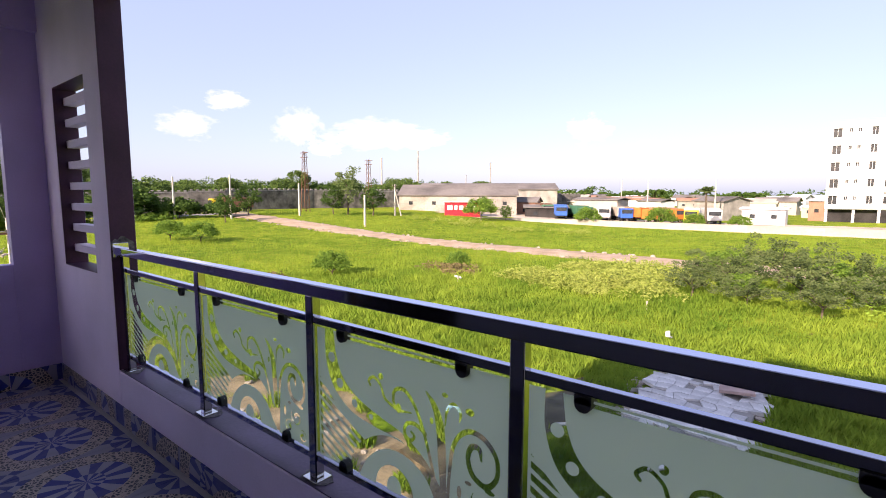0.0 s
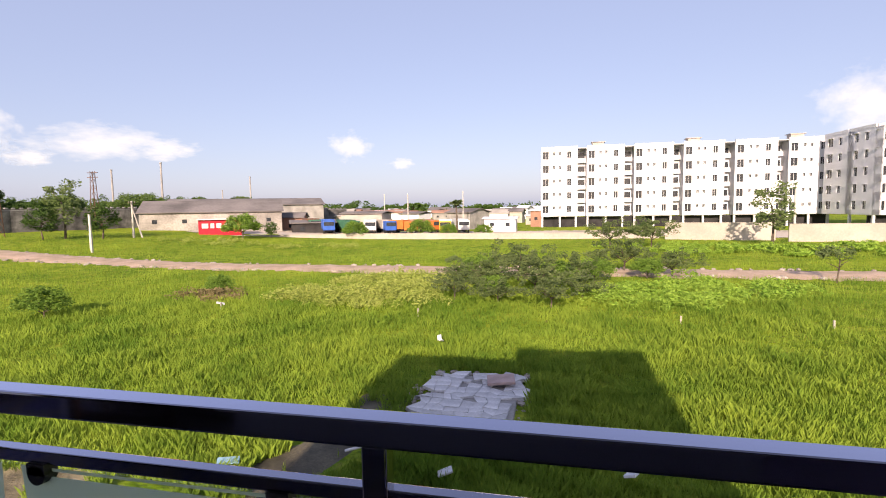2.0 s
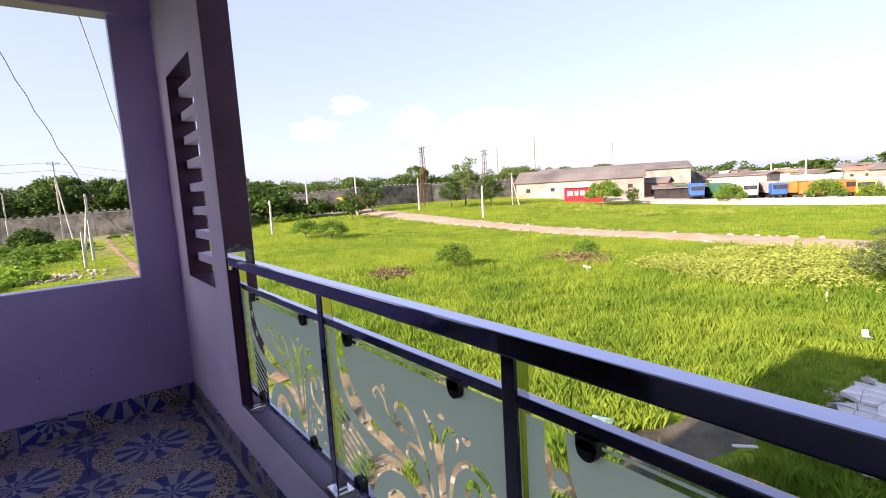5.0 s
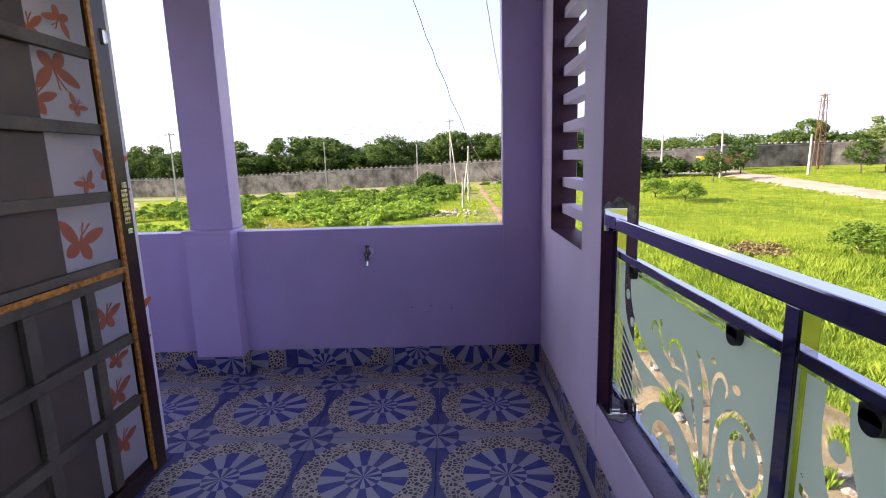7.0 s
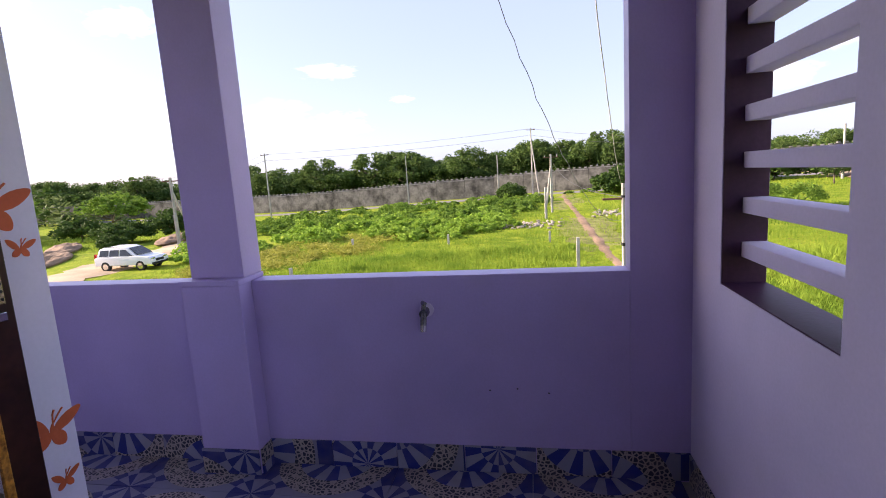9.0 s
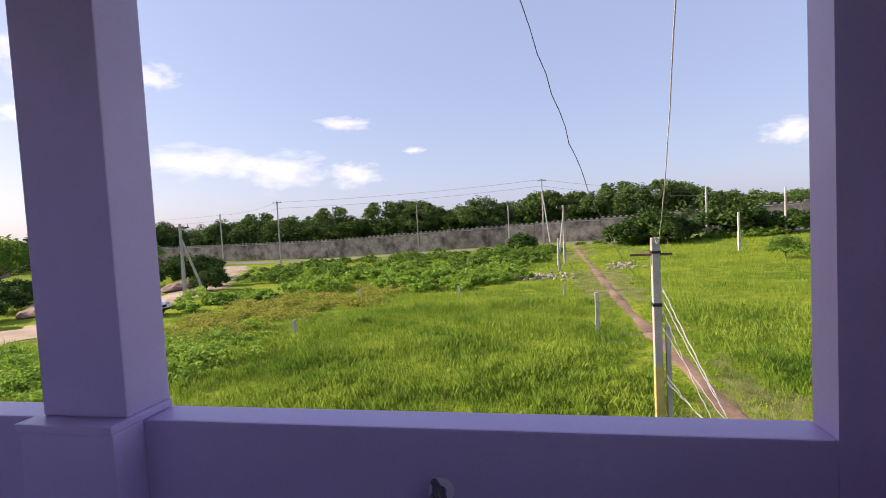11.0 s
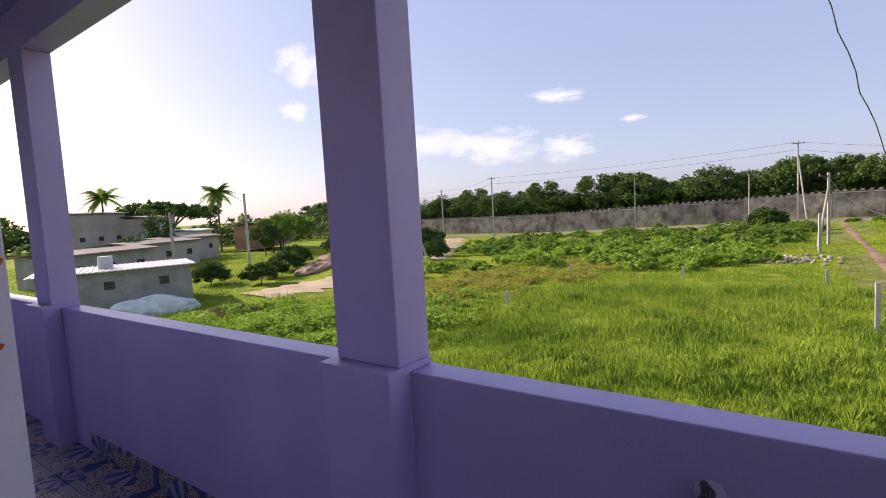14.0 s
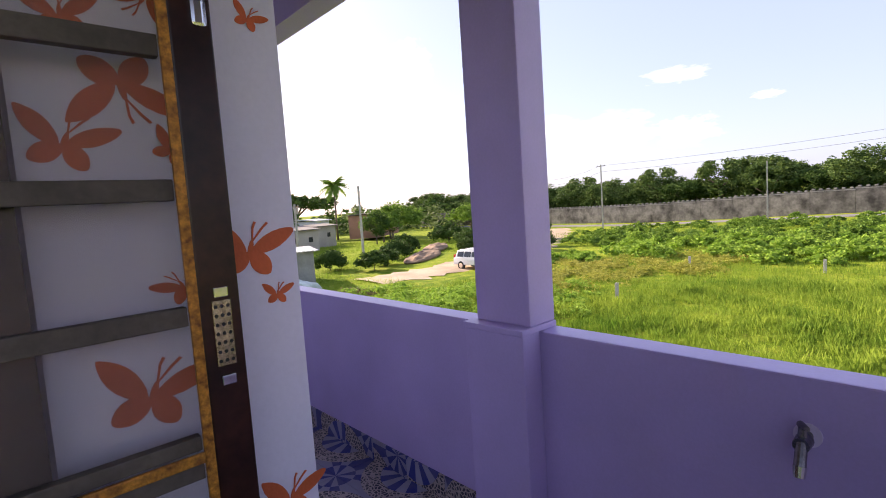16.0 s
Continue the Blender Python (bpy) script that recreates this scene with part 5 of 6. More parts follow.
# near-black colour stands in for the shade of the parking under the blocks
PARKSHADE = mat("parking_shade_paint", (0.045, 0.042, 0.045), 0.9, vary=0.3, scale=0.5, fine=5)


def block(where, bays, bay_w, gap, depth, floors, label, side=False):
    hs = thing("apartment_building", where, label, "apartment building")
    total = bays * bay_w + (bays - 1) * gap
    for i in range(bays):
        facade(hs, Matrix.Translation((i * (bay_w + gap), 0, 0)), bay_w, floors, COLS)
    H = 2.5 + floors * 3.08
    part("body", boxes((0.05, total - 0.05, 3.4, depth, 2.5, H)), WHITEWASH, hs)
    # wall added behind the stilts to carry the painted shade
    part("plinth_wall", boxes((0.1, total - 0.1, 1.6, 1.8, -0.4, 2.36)), PARKSHADE, hs, "added dark wall standing in for shade behind the stilts")
    for i in range(bays):
        x = i * (bay_w + gap)
        part("side_wall", boxes((x + 0.004, x + 0.25, 0.26, 3.4, 2.5, H)), WHITEWASH, hs)
        part("side_wall", boxes((x + bay_w - 0.25, x + bay_w - 0.004, 0.26, 3.4, 2.5, H)), WHITEWASH, hs)
        part("floor_slab", boxes((x, x + bay_w, 0.252, 2.0, 2.38, 2.495)), WHITEWASH, hs)
        for px in (0.1, bay_w * 0.5, bay_w - 0.5):
            part("pillar", boxes((x + px, x + px + 0.4, 0.3, 0.7, -0.4, 2.38)), WHITEWASH, hs)
            part("pillar", boxes((x + px, x + px + 0.4, 6.3, 6.7, -0.4, 2.5)), WHITEWASH, hs)
        if gap and i < bays - 1:
            for k in range(floors):
                b = 2.5 + k * 3.08
                part("balcony", boxes((x + bay_w + 0.01, x + bay_w + gap - 0.01, 2.6, 3.39, b, b + 0.15), (x + bay_w + 0.01, x + bay_w + gap - 0.01, 2.6, 2.7, b + 0.15, b + 1.0)), WHITEWASH, hs)
            # panes for the recess windows, their dark also standing in for the gap's shade
            for k in range(floors):
                b = 2.5 + k * 3.08
                part("window", boxes((x + bay_w + 0.25, x + bay_w + gap - 0.25, 3.36, 3.398, b + 0.16, b + 2.3)), SHADEPANE, hs, "dark balcony pane, also painting the shade of the recess")
        if i % 2 == 1:
            tk = part("roof_tank", boxes((x + 1.5, x + 4.0, 3.0, 5.0, H + 0.3, H + 1.5), (x + 1.2, x + 4.3, 2.8, 5.2, H + 1.5, H + 1.65)), CREAM, hs, "brown rooftop water tank")
        part("roof", boxes((x, x + bay_w + (gap if i < bays - 1 else 0), 0.26, 3.399, H, H + 0.2)), WHITEWASH, hs)
    if side:
        for i in range(2):
            facade(hs, Matrix.Rotation(radians(-90), 4, 'Z') @ Matrix.Translation((-depth + 0.3 + i * (depth / 2), -0.34, 0)), depth / 2 - 0.3, floors, ((1.0, 1.5, 0.9, 1.6), (4.2, 0.9, 1.0, 1.4), (7.0, 1.5, 0.9, 1.6)))
    return hs


block(Matrix.Translation((2.1, 117.0, G)), 6, 8.15, 2.01, 16, 5, "white five-storey apartment block on stilts with small windows")
block(Matrix.Translation((65.5, 88.4, G)) @ Matrix.Rotation(radians(4), 4, 'Z'), 6, 8.5, 1.95, 24, 5, "second white apartment block on stilts, its side in view", True)

block(Matrix.Translation((60.3, 101.5, G)) @ Matrix.Rotation(radians(6), 4, 'Z'), 1, 9.0, 0, 14, 5, "white apartment wing set back between two blocks", True)


# ---- sheds, huts and houses far off ----
def gable_house(where, w, d, h, rise, wall_m, roof_m, label, wins=3, name="house", category="house"):
    hs = thing(name, where, label, category)
    part("wall", boxes((0, w, 0, 0.2, -0.6, h), (0, w, d - 0.2, d, -0.6, h), (0, 0.2, 0.2, d - 0.2, -0.6, h), (w - 0.2, w, 0.2, d - 0.2, -0.6, h)), wall_m, hs)
    bm = bmesh.new()
    o = 0.4
    a = [(-o, -o, h), (w + o, -o, h), (w + o, d / 2, h + rise), (-o, d / 2, h + rise), (-o, d + o, h), (w + o, d + o, h)]
    vs = [bm.verts.new(p) for p in a]
    fs = [bm.faces.new([vs[0], vs[1], vs[2], vs[3]]), bm.faces.new([vs[3], vs[2], vs[5], vs[4]])]
    r_ = bmesh.ops.extrude_face_region(bm, geom=fs)
    bmesh.ops.translate(bm, verts=[v for v in r_["geom"] if isinstance(v, bmesh.types.BMVert)], vec=(0, 0, 0.15))
    part("roof", bm, roof_m, hs)
    if rise > 0.6:
        bm = bmesh.new()
        for x0 in (0.02, w - 0.18):
            f_ = bm.faces.new([bm.verts.new(p) for p in ((x0, 0, h), (x0, d, h), (x0, d / 2, h + rise - 0.02))])
            r_ = bmesh.ops.extrude_face_region(bm, geom=[f_])
            bmesh.ops.translate(bm, verts=[v for v in r_["geom"] if isinstance(v, bmesh.types.BMVert)], vec=(0.16, 0, 0))
        bmesh.ops.recalc_face_normals(bm, faces=bm.faces)
        part("gable", bm, wall_m, hs)
    for k in range(wins):
        cx = w * (k + 0.5) / wins
        wd = part("window", boxes((cx - 0.4, cx + 0.4, -0.05, -0.002, h * 0.42, h * 0.42 + 0.7)), SHADEPANE, hs)
    return hs


gable_house(Matrix.Translation((-66.5, 73.0, ground_z(-60, 78))) @ Matrix.Rotation(radians(33), 4, 'Z'), 24, 13, 3.2, 2.2, mat("dirty_white_shed_wall", (0.46, 0.42, 0.38), 0.9, vary=0.25, scale=0.25, fine=3), ROOF, "long old factory shed with a weathered pitched roof", 5, "factory_shed", "shed")
gable_house(Matrix.Translation((-78.0, 92.0, ground_z(-74, 95))) @ Matrix.Rotation(radians(33), 4, 'Z'), 34, 16, 4.2, 1.6, CONC, ROOF, "second long dark-roofed factory shed behind", 4, "factory_shed", "shed")
gable_house(Matrix.Translation((-43.5, 84.5, G)) @ Matrix.Rotation(radians(30), 4, 'Z'), 8, 6, 2.4, 0.5, mat("black_tarred_boards", (0.05, 0.045, 0.045), 0.9, vary=0.3, scale=0.6, fine=6), ROOF, "low dark lean-to beside the shed", 2)
gable_house(Matrix.Translation((-8.6, 97.5, G)), 6.2, 5, 2.6, 0.25, WHITEWASH, WHITEWASH, "small white hut at the truck yard", 2)
rr = random.Random(23)
hut_m = (WHITEWASH, CREAM, WHITEWASH, CONC, CREAM, WHITEWASH, BRICKRED)
for i in range(64):
    a = radians(rr.uniform(-2, 34))
    d = rr.uniform(106, 270)
    gable_house(Matrix.Translation((4 - d * math.sin(a), d * math.cos(a), G)) @ Matrix.Rotation(rr.uniform(-0.5, 0.5), 4, 'Z'), rr.uniform(4, 11), rr.uniform(4, 8), rr.uniform(2.2, 4.2), rr.uniform(0.2, 1.2), hut_m[i % 7], (ROOF, WHITEWASH, CREAM, ROOF, BRICKRED)[i % 5], "small low house far off in the settlement", 2)
far_tree = tree("tree", 41, 3.0, 0.25, (4.5, 4.5, 2.2, 3.6), 26, 40, 0.6, LEAF_DARK, "far dark tree on the horizon", "flat")
fs = []
for i in range(120):
    a = radians(rr.uniform(-46, 42))
    d = rr.uniform(150, 520)
    if -40 < math.degrees(a) < 30 and d < 230:
        continue
    fs.append((4 - d * math.sin(a), d * math.cos(a), rr.uniform(0.5, 1.1)))
place(far_tree, fs, 15, "far dark tree on the horizon", "far trees")

# ---- towers, stacks and poles ----
def pylon(x, y, h, label):
    t = thing("lattice_pylon", (x, y, ground_z(x, y)), label, "pylon")
    bm = bmesh.new()
    w0, w1 = 0.55, 0.22
    c = [(-1, -1), (1, -1), (1, 1), (-1, 1)]
    for sx, sy in c:
        rod(bm, (sx * w0, sy * w0, -0.4), (sx * w1, sy * w1, h), 0.06, 0.05, 5)
    k = 9
    for i in range(k):
        za, zb = h * i / k, h * (i + 1) / k
        wa, wb = w0 + (w1 - w0) * i / k, w0 + (w1 - w0) * (i + 1) / k
        for j in range(4):
            p, q = c[j], c[(j + 1) % 4]
            rod(bm, (p[0] * wa, p[1] * wa, za), (q[0] * wb, q[1] * wb, zb), 0.03, 0.03, 4)
    part("mast", bm, RUST, t)
    for z in (h - 0.3, h - 1.1):
        part("cross_arm", boxes((-1.1, 1.1, -0.06, 0.06, z, z + 0.1)), RUST, t)
    return t


pylon(-69.8, 52.4, 10.6, "rusty lattice power pylon by the long wall")
pylon(-72.3, 69.9, 10.2, "rusty lattice power pylon near the shed")
for x, y, h, r in ((-102.8, 103.2, 13.5, 0.45), (-95.0, 110.7, 15.6, 0.5), (-77.9, 123.9, 12.2, 0.4), (-84.0, 120.0, 8.5, 0.3)):
    st = thing("chimney_stack", (x, y, ground_z(x, y)), "thin dark chimney stack behind the sheds", "chimney", "chimney stacks")
    part("stack", rod(bmesh.new(), (0, 0, -1), (0, 0, h), r * 0.6, r * 0.45, 14), CONC, st, smooth=True)
    part("rim", rod(bmesh.new(), (0, 0, h), (0, 0, h + 0.25), r * 0.6, r * 0.6, 14), CONC, st)


def power_pole(x, y, h, label, arms=1, stay=None, r=0.13, yaw=10):
    t = thing("power_pole", Matrix.Translation((x, y, ground_z(x, y))) @ Matrix.Rotation(radians(yaw), 4, 'Z'), label, "power pole")
    part("shaft", boxes((-r, r, -r * 0.8, r * 0.8, -0.5, h * 0.5), (-r * 0.8, r * 0.8, -r * 0.65, r * 0.65, h * 0.5, h), bevel=0.015), POLE, t)
    for k in range(arms):
        z = h - 0.35 - 0.6 * k
        a = part("cross_arm", boxes((-0.07, 0.07, -0.75, 0.75, z, z + 0.09)), RUST, t)
        for yy in (-0.65, 0.0, 0.65):
            part("insulator", rod(bmesh.new(), (0, yy, z + 0.09), (0, yy, z + 0.3), 0.05, 0.035, 8), CONC, a)
    if stay:
        part("stay_pole", rod(bmesh.new(), (stay[0], stay[1], -0.4), (0, 0, h * 0.82), 0.12, 0.09, 8), POLE, t)
    return t


PA = power_pole(-81.5, -47.8, 12.0, "tall slim power pole on the road's edge", 1)
PB = power_pole(-88.1, -23.4, 9.2, "slim concrete power pole by the long wall", 0)
PM = power_pole(-86.9, -0.5, 11.6, "tall double power pole by the long wall", 1, (0.8, 1.0))
for x, y, h, st in ((-75.4, 22.3, 7.2, None), (-55.4, 19.3, 4.0, None), (-72.2, 31.0, 6.2, None), (-84.5, -61.7, 10.5, None), (-86.7, -6.5, 7.6, None), (-51.8, 1.4, 6.1, (0.6, -0.9)), (-45.9, 0.6, 3.0, None), (-45.5, 44.5, 4.2, None), (-66.0, 36.5, 6.5, None), (-62.5, 46.0, 5.2, None), (-55.5, 60.5, 5.4, (1.2, 0.3)), (36.5, 74.5, 7.2, None), (60.0, 76.0, 7.0, (1.5, 0.4)), (-24.5, 98.0, 8.0, None), (-14.0, 104.0, 8.5, None), (-32.0, 105.0, 8.0, None)):
    power_pole(x, y, h, "grey concrete power pole in the field", 0 if st is None else 1, st)
power_pole(-34.5, -30.0, 6.2, "double concrete power pole beside the dirt drive", 1, (-1.6, 1.0))
power_pole(-25.0, -55.0, 6.4, "leaning grey power pole among the houses", 1)
power_pole(-31.5, -51.3, 8.2, "slim grey power pole among the houses", 0)
# fence posts
for x, y, h in ((-31.9, -13.7, 0.7), (-32.0, -6.6, 0.7), (-31.1, 0.4, 0.75), (-20.6, -12.8, 0.75), (-20.6, 1.3, 1.75)):
    fp = tagged(link_mesh("fence_post", boxes((-0.07, 0.07, -0.07, 0.07, -0.3, h), bevel=0.012), POLE), "short grey concrete fence post in the grass", "post", "fence posts")
    fp.location = (x, y, ground_z(x, y))

# service pole beside the path, with its stay and cables
sp = thing("service_pole", (-10.6, 1.60, G), "grey concrete service pole with yellow painted foot and cables", "power pole")
part("shaft", boxes((-0.09, 0.09, -0.085, 0.085, 1.55, 4.45), bevel=0.012), POLE, sp)
part("painted_foot", boxes((-0.095, 0.095, -0.09, 0.09, -0.4, 1.55), bevel=0.012), mat("faded_yellow_paint", (0.55, 0.45, 0.16), 0.8, vary=0.15), sp, "faded yellow painted foot")
part("prop_post", boxes((-0.06, 0.06, 0.17, 0.27, -0.3, 2.45), bevel=0.01), POLE, sp)
for z0, z1 in ((2.9, 2.98), (4.1, 4.16)):
    part("clamp_band", boxes((-0.105, 0.105, -0.10, 0.10, z0, z1)), RUBBER, sp, "black band round the pole")
part("meter_cap", boxes((-0.12, 0.02, 0.02, 0.12, 2.55, 2.72), bevel=0.01), CHROME, sp)
part("cross_arm", boxes((-0.05, 0.05, -0.55, 0.35, 4.05, 4.10)), RUST, sp)


def cable(name, a, b, sag, r, material, label, wiggle=0.0, n=28):
    rng = random.Random(len(label))
    cu = bpy.data.curves.new(name, 'CURVE')
    cu.dimensions, cu.bevel_depth, cu.bevel_resolution = '3D', r, 2
    s = cu.splines.new('POLY')
    s.points.add(n)
    a, b = Vector(a), Vector(b)
    for i in range(n + 1):
        t = i / n
        p = a.lerp(b, t) - Vector((0, 0, sag * 4 * t * (1 - t)))
        if 0 < i < n:
            p += Vector((rng.uniform(-1, 1), rng.uniform(-1, 1), rng.uniform(-1, 1))) * wiggle
        s.points[i].co = (*p, 1)
    tmp = bpy.data.objects.new(name, cu)
    me = bpy.data.meshes.new_from_object(tmp)
    bpy.data.objects.remove(tmp)
    me.materials.append(material)
    return tagged(new(name, me), label, "cable")


WIRE = mat("white_cable_sheath", (0.62, 0.60, 0.58), 0.6, vary=0.1)
WIREG = mat("grey_cable_sheath", (0.22, 0.22, 0.24), 0.6, vary=0.1)
WIREB = mat("dark_cable_sheath", (0.10, 0.10, 0.11), 0.6, vary=0.1)
for k, (dy, gxx, gyy) in enumerate(((0.08, -9.4, 2.95), (0.10, -9.3, 3.0), (0.12, -9.7, 2.7), (0.06, -9.0, 3.1))):
    cable("stay_cable", (-10.55, 1.60 + dy, G + 3.4 - 0.3 * k), (gxx, gyy, G + 0.05), 0.03 + 0.05 * k, 0.014 - 0.002 * k, WIRE, "white stay cable running from the service pole to the ground", 0.012)
for k in range(2):
    cable("loose_cable", (-10.5, 1.75, G + 1.2 + 0.15 * k), (-9.5, 2.9, G + 0.15), 0.10 + 0.1 * k, 0.008, WIRE, "slack white cable at the foot of the service pole", 0.02)
mast = thing("roof_mast", (-0.06, -1.91, 3.19), "thin steel pipe mast on the roof", "mast")
part("pipe", rod(bmesh.new(), (0, 0, 0), (0, 0, 2.88), 0.022, 0.018, 10), RUST, mast)
cable("service_cable", (-10.6, 1.60, G + 4.45), (-0.112, -0.458, 3.12), 0.68, 0.0042, WIRE, "thin twisted service cable strung from the pole to the house", 0.003)
cable("drop_cable", (-10.6, 1.60, G + 3.63), (-0.066, -1.91, 6.05), 1.578, 0.0048, WIREG, "slack grey cable strung from the pole to the roof", 0.010, 60)
cable("drop_cable", (-51.8, 1.4, ground_z(-51.8, 1.4) + 5.7), (-10.6, 1.60, G + 4.1), 0.8, 0.009, WIREB, "dark cable between two poles over the path", 0.01, 40)
for (a, b) in (((-84.5, -61.7, 10.3), (-81.5, -47.8, 11.8)), ((-81.5, -47.8, 11.8), (-86.9, -0.5, 11.5)), ((-86.9, -0.5, 11.5), (-75.4, 22.3, 7.1)), ((-105.0, -118.0, 11.5), (-84.5, -61.7, 10.3))):
    for dz in (0.0, -1.1):
        cable("power_line", (a[0], a[1], ground_z(a[0], a[1]) + a[2] + dz), (b[0], b[1], ground_z(b[0], b[1]) + b[2] + dz), 0.5, 0.018, WIREB, "thin dark power line between road poles", 0.0, 16)


# ---- vehicles ----
def wheel(parent, x, y, r=0.36, w=0.22):
    wh = part("wheel", rod(bmesh.new(), (x, y - w / 2, r), (x, y + w / 2, r), r, r, 22), RUBBER, parent)
    part("rim", rod(bmesh.new(), (x, y - w / 2 - 0.012, r), (x, y + w / 2 + 0.012, r), r * 0.6, r * 0.6, 16), CHROME, wh, "silver wheel rim")


CARWHITE = mat("white_car_paint", (0.80, 0.80, 0.80), 0.22, vary=0.02, bump=0, spec=0.6)


def suv(where):
    c = thing("car", where, "white parked sport utility car on the dirt drive", "car")

    def loft(profile, width_low, width_top, zsplit):
        bm = bmesh.new()
        rows = []
        for s in (-1, 1):
            rows.append([bm.verts.new((x, s * (width_low if z < zsplit else width_top), z)) for x, z in profile])
        bm.faces.new(rows[0])
        bm.faces.new(rows[1][::-1])
        n = len(profile)
        for i in range(n):
            bm.faces.new([rows[0][i], rows[1][i], rows[1][(i + 1) % n], rows[0][(i + 1) % n]])
        bmesh.ops.recalc_face_normals(bm, faces=bm.faces)
        bmesh.ops.bevel(bm, geom=list(bm.edges), offset=0.05, segments=3, affect='EDGES', profile=0.6)
        return bm

    part("body", loft([(-2.28, 0.42), (-2.30, 0.95), (-2.2, 1.05), (1.15, 1.08), (2.1, 0.98), (2.30, 0.80), (2.32, 0.42)], 0.93, 0.90, 0.9), CARWHITE, c, smooth=True)
    part("cabin", loft([(-2.15, 1.02), (-1.95, 1.62), (-1.6, 1.74), (0.10, 1.74), (0.35, 1.68), (1.2, 1.05)], 0.86, 0.70, 1.3), CARWHITE, c, smooth=True)
    for s in (-1, 1):
        for x0, x1, x2, x3 in ((-1.88, -1.15, -1.10, -1.78), (-1.05, -0.28, -0.28, -1.0), (-0.18, 0.82, 0.25, -0.18)):
            bm = bmesh.new()
            f_ = bm.faces.new([bm.verts.new((x, s * (0.865 if z < 1.3 else 0.755), z)) for x, z in ((x0, 1.12), (x1, 1.12), (x2, 1.56), (x3, 1.56))])
            r_ = bmesh.ops.extrude_face_region(bm, geom=[f_])
            bmesh.ops.translate(bm, verts=[v for v in r_["geom"] if isinstance(v, bmesh.types.BMVert)], vec=(0, s * 0.012, 0))
            part("side_window", bm, SHADEPANE, c)
        part("roof_rail", boxes((-1.6, 0.1, s * 0.62 - 0.02, s * 0.62 + 0.02, 1.75, 1.79)), CHROME, c)
        part("headlight", boxes((2.12, 2.30, s * 0.62 - 0.2, s * 0.62 + 0.2, 0.80, 0.93), bevel=0.03), CHROME, c)
        part("tail_light", boxes((-2.31, -2.22, s * 0.75 - 0.1, s * 0.75 + 0.1, 0.9, 1.3), bevel=0.02), mat("red_lamp_glass", (0.5, 0.02, 0.02), 0.2) if "red_lamp_glass" not in MATS else MATS["red_lamp_glass"], c)
        for x in (-1.42, 1.40):
            wheel(c, x, s * 0.82)
    bm = bmesh.new()
    f_ = bm.faces.new([bm.verts.new(p) for p in ((1.13, -0.74, 1.14), (1.13, 0.74, 1.14), (0.45, 0.62, 1.64), (0.45, -0.62, 1.64))])
    r_ = bmesh.ops.extrude_face_region(bm, geom=[f_])
    bmesh.ops.translate(bm, verts=[v for v in r_["geom"] if isinstance(v, bmesh.types.BMVert)], vec=(0.04, 0, 0.04))
    part("windscreen", bm, SHADEPANE, c)
    part("grille", boxes((2.28, 2.335, -0.4, 0.4, 0.62, 0.80), bevel=0.01), RUBBER, c)
    part("bumper", boxes((2.26, 2.36, -0.85, 0.85, 0.40, 0.56), bevel=0.03), RUBBER, c)
    return c


suv(Matrix.Translation((-26.3, -27.2, G - 0.02)) @ Matrix.Rotation(radians(92), 4, 'Z') @ Matrix.Diagonal((0.90, 0.90, 0.90, 1)))


def truck(where, colour, box_colour, label, bed=5.0, high=2.7):
    t = thing("truck", where, label, "truck")
    part("cab", boxes((0, 1.9, -1.1, 1.1, 0.7, 2.5), bevel=0.12), colour, t)
    part("windscreen", boxes((1.88, 1.93, -0.95, 0.95, 1.55, 2.25)), SHADEPANE, t)
    part("cargo_box", boxes((-bed - 0.1, -0.1, -1.2, 1.2, 0.95, high), bevel=0.04), box_colour, t)
    part("chassis", boxes((-bed, 1.7, -0.5, 0.5, 0.5, 0.93)), RUBBER, t)
    for x in (1.0, -bed + 0.8, -bed + 2.0):
        for s in (-1, 1):
            wheel(t, x, s * 0.95, 0.48, 0.3)
    return t


def paint(name, c):
    return MATS.get(name) or mat(name, c, 0.45, vary=0.1, scale=1.0)


P_BLUE, P_YEL, P_ORA, P_RED, P_GRN, P_WHT = paint("blue_truck_paint", (0.03, 0.12, 0.45)), paint("yellow_truck_paint", (0.65, 0.48, 0.03)), paint("orange_truck_paint", (0.60, 0.17, 0.04)), paint("red_sign_paint", (0.55, 0.02, 0.04)), paint("green_tarpaulin", (0.05, 0.16, 0.10)), paint("white_truck_paint", (0.7, 0.7, 0.68))
for x, y, a, c, b, lb in ((-37.2, 87.0, -60, P_BLUE, P_BLUE, "blue truck parked in the yard"), (-33.5, 89.0, -40, P_GRN, P_GRN, "truck under a dark green tarpaulin"), (-30.2, 91.0, -70, P_WHT, P_WHT, "white truck parked in the yard"), (-26.8, 92.0, -55, P_BLUE, CREAM, "blue and cream truck parked in the yard"), (-23.0, 92.0, -20, P_ORA, P_ORA, "orange truck parked in the yard"), (-19.0, 94.5, -30, P_ORA, BRICKRED, "orange truck with a rusty bed"), (-15.2, 91.5, -80, P_YEL, P_WHT, "yellow truck parked in the yard"), (-12.4, 94.0, -70, P_WHT, P_WHT, "white truck beside the yellow one"), (-41.0, 88.5, -50, P_GRN, RUST, "old dark truck beside the shed"), (-79.5, 42.0, -100, P_YEL, RUST, "yellow truck with a rusty bed by the long wall")):
    truck(Matrix.Translation((x, y, ground_z(x, y))) @ Matrix.Rotation(radians(a), 4, 'Z'), c, b, lb)
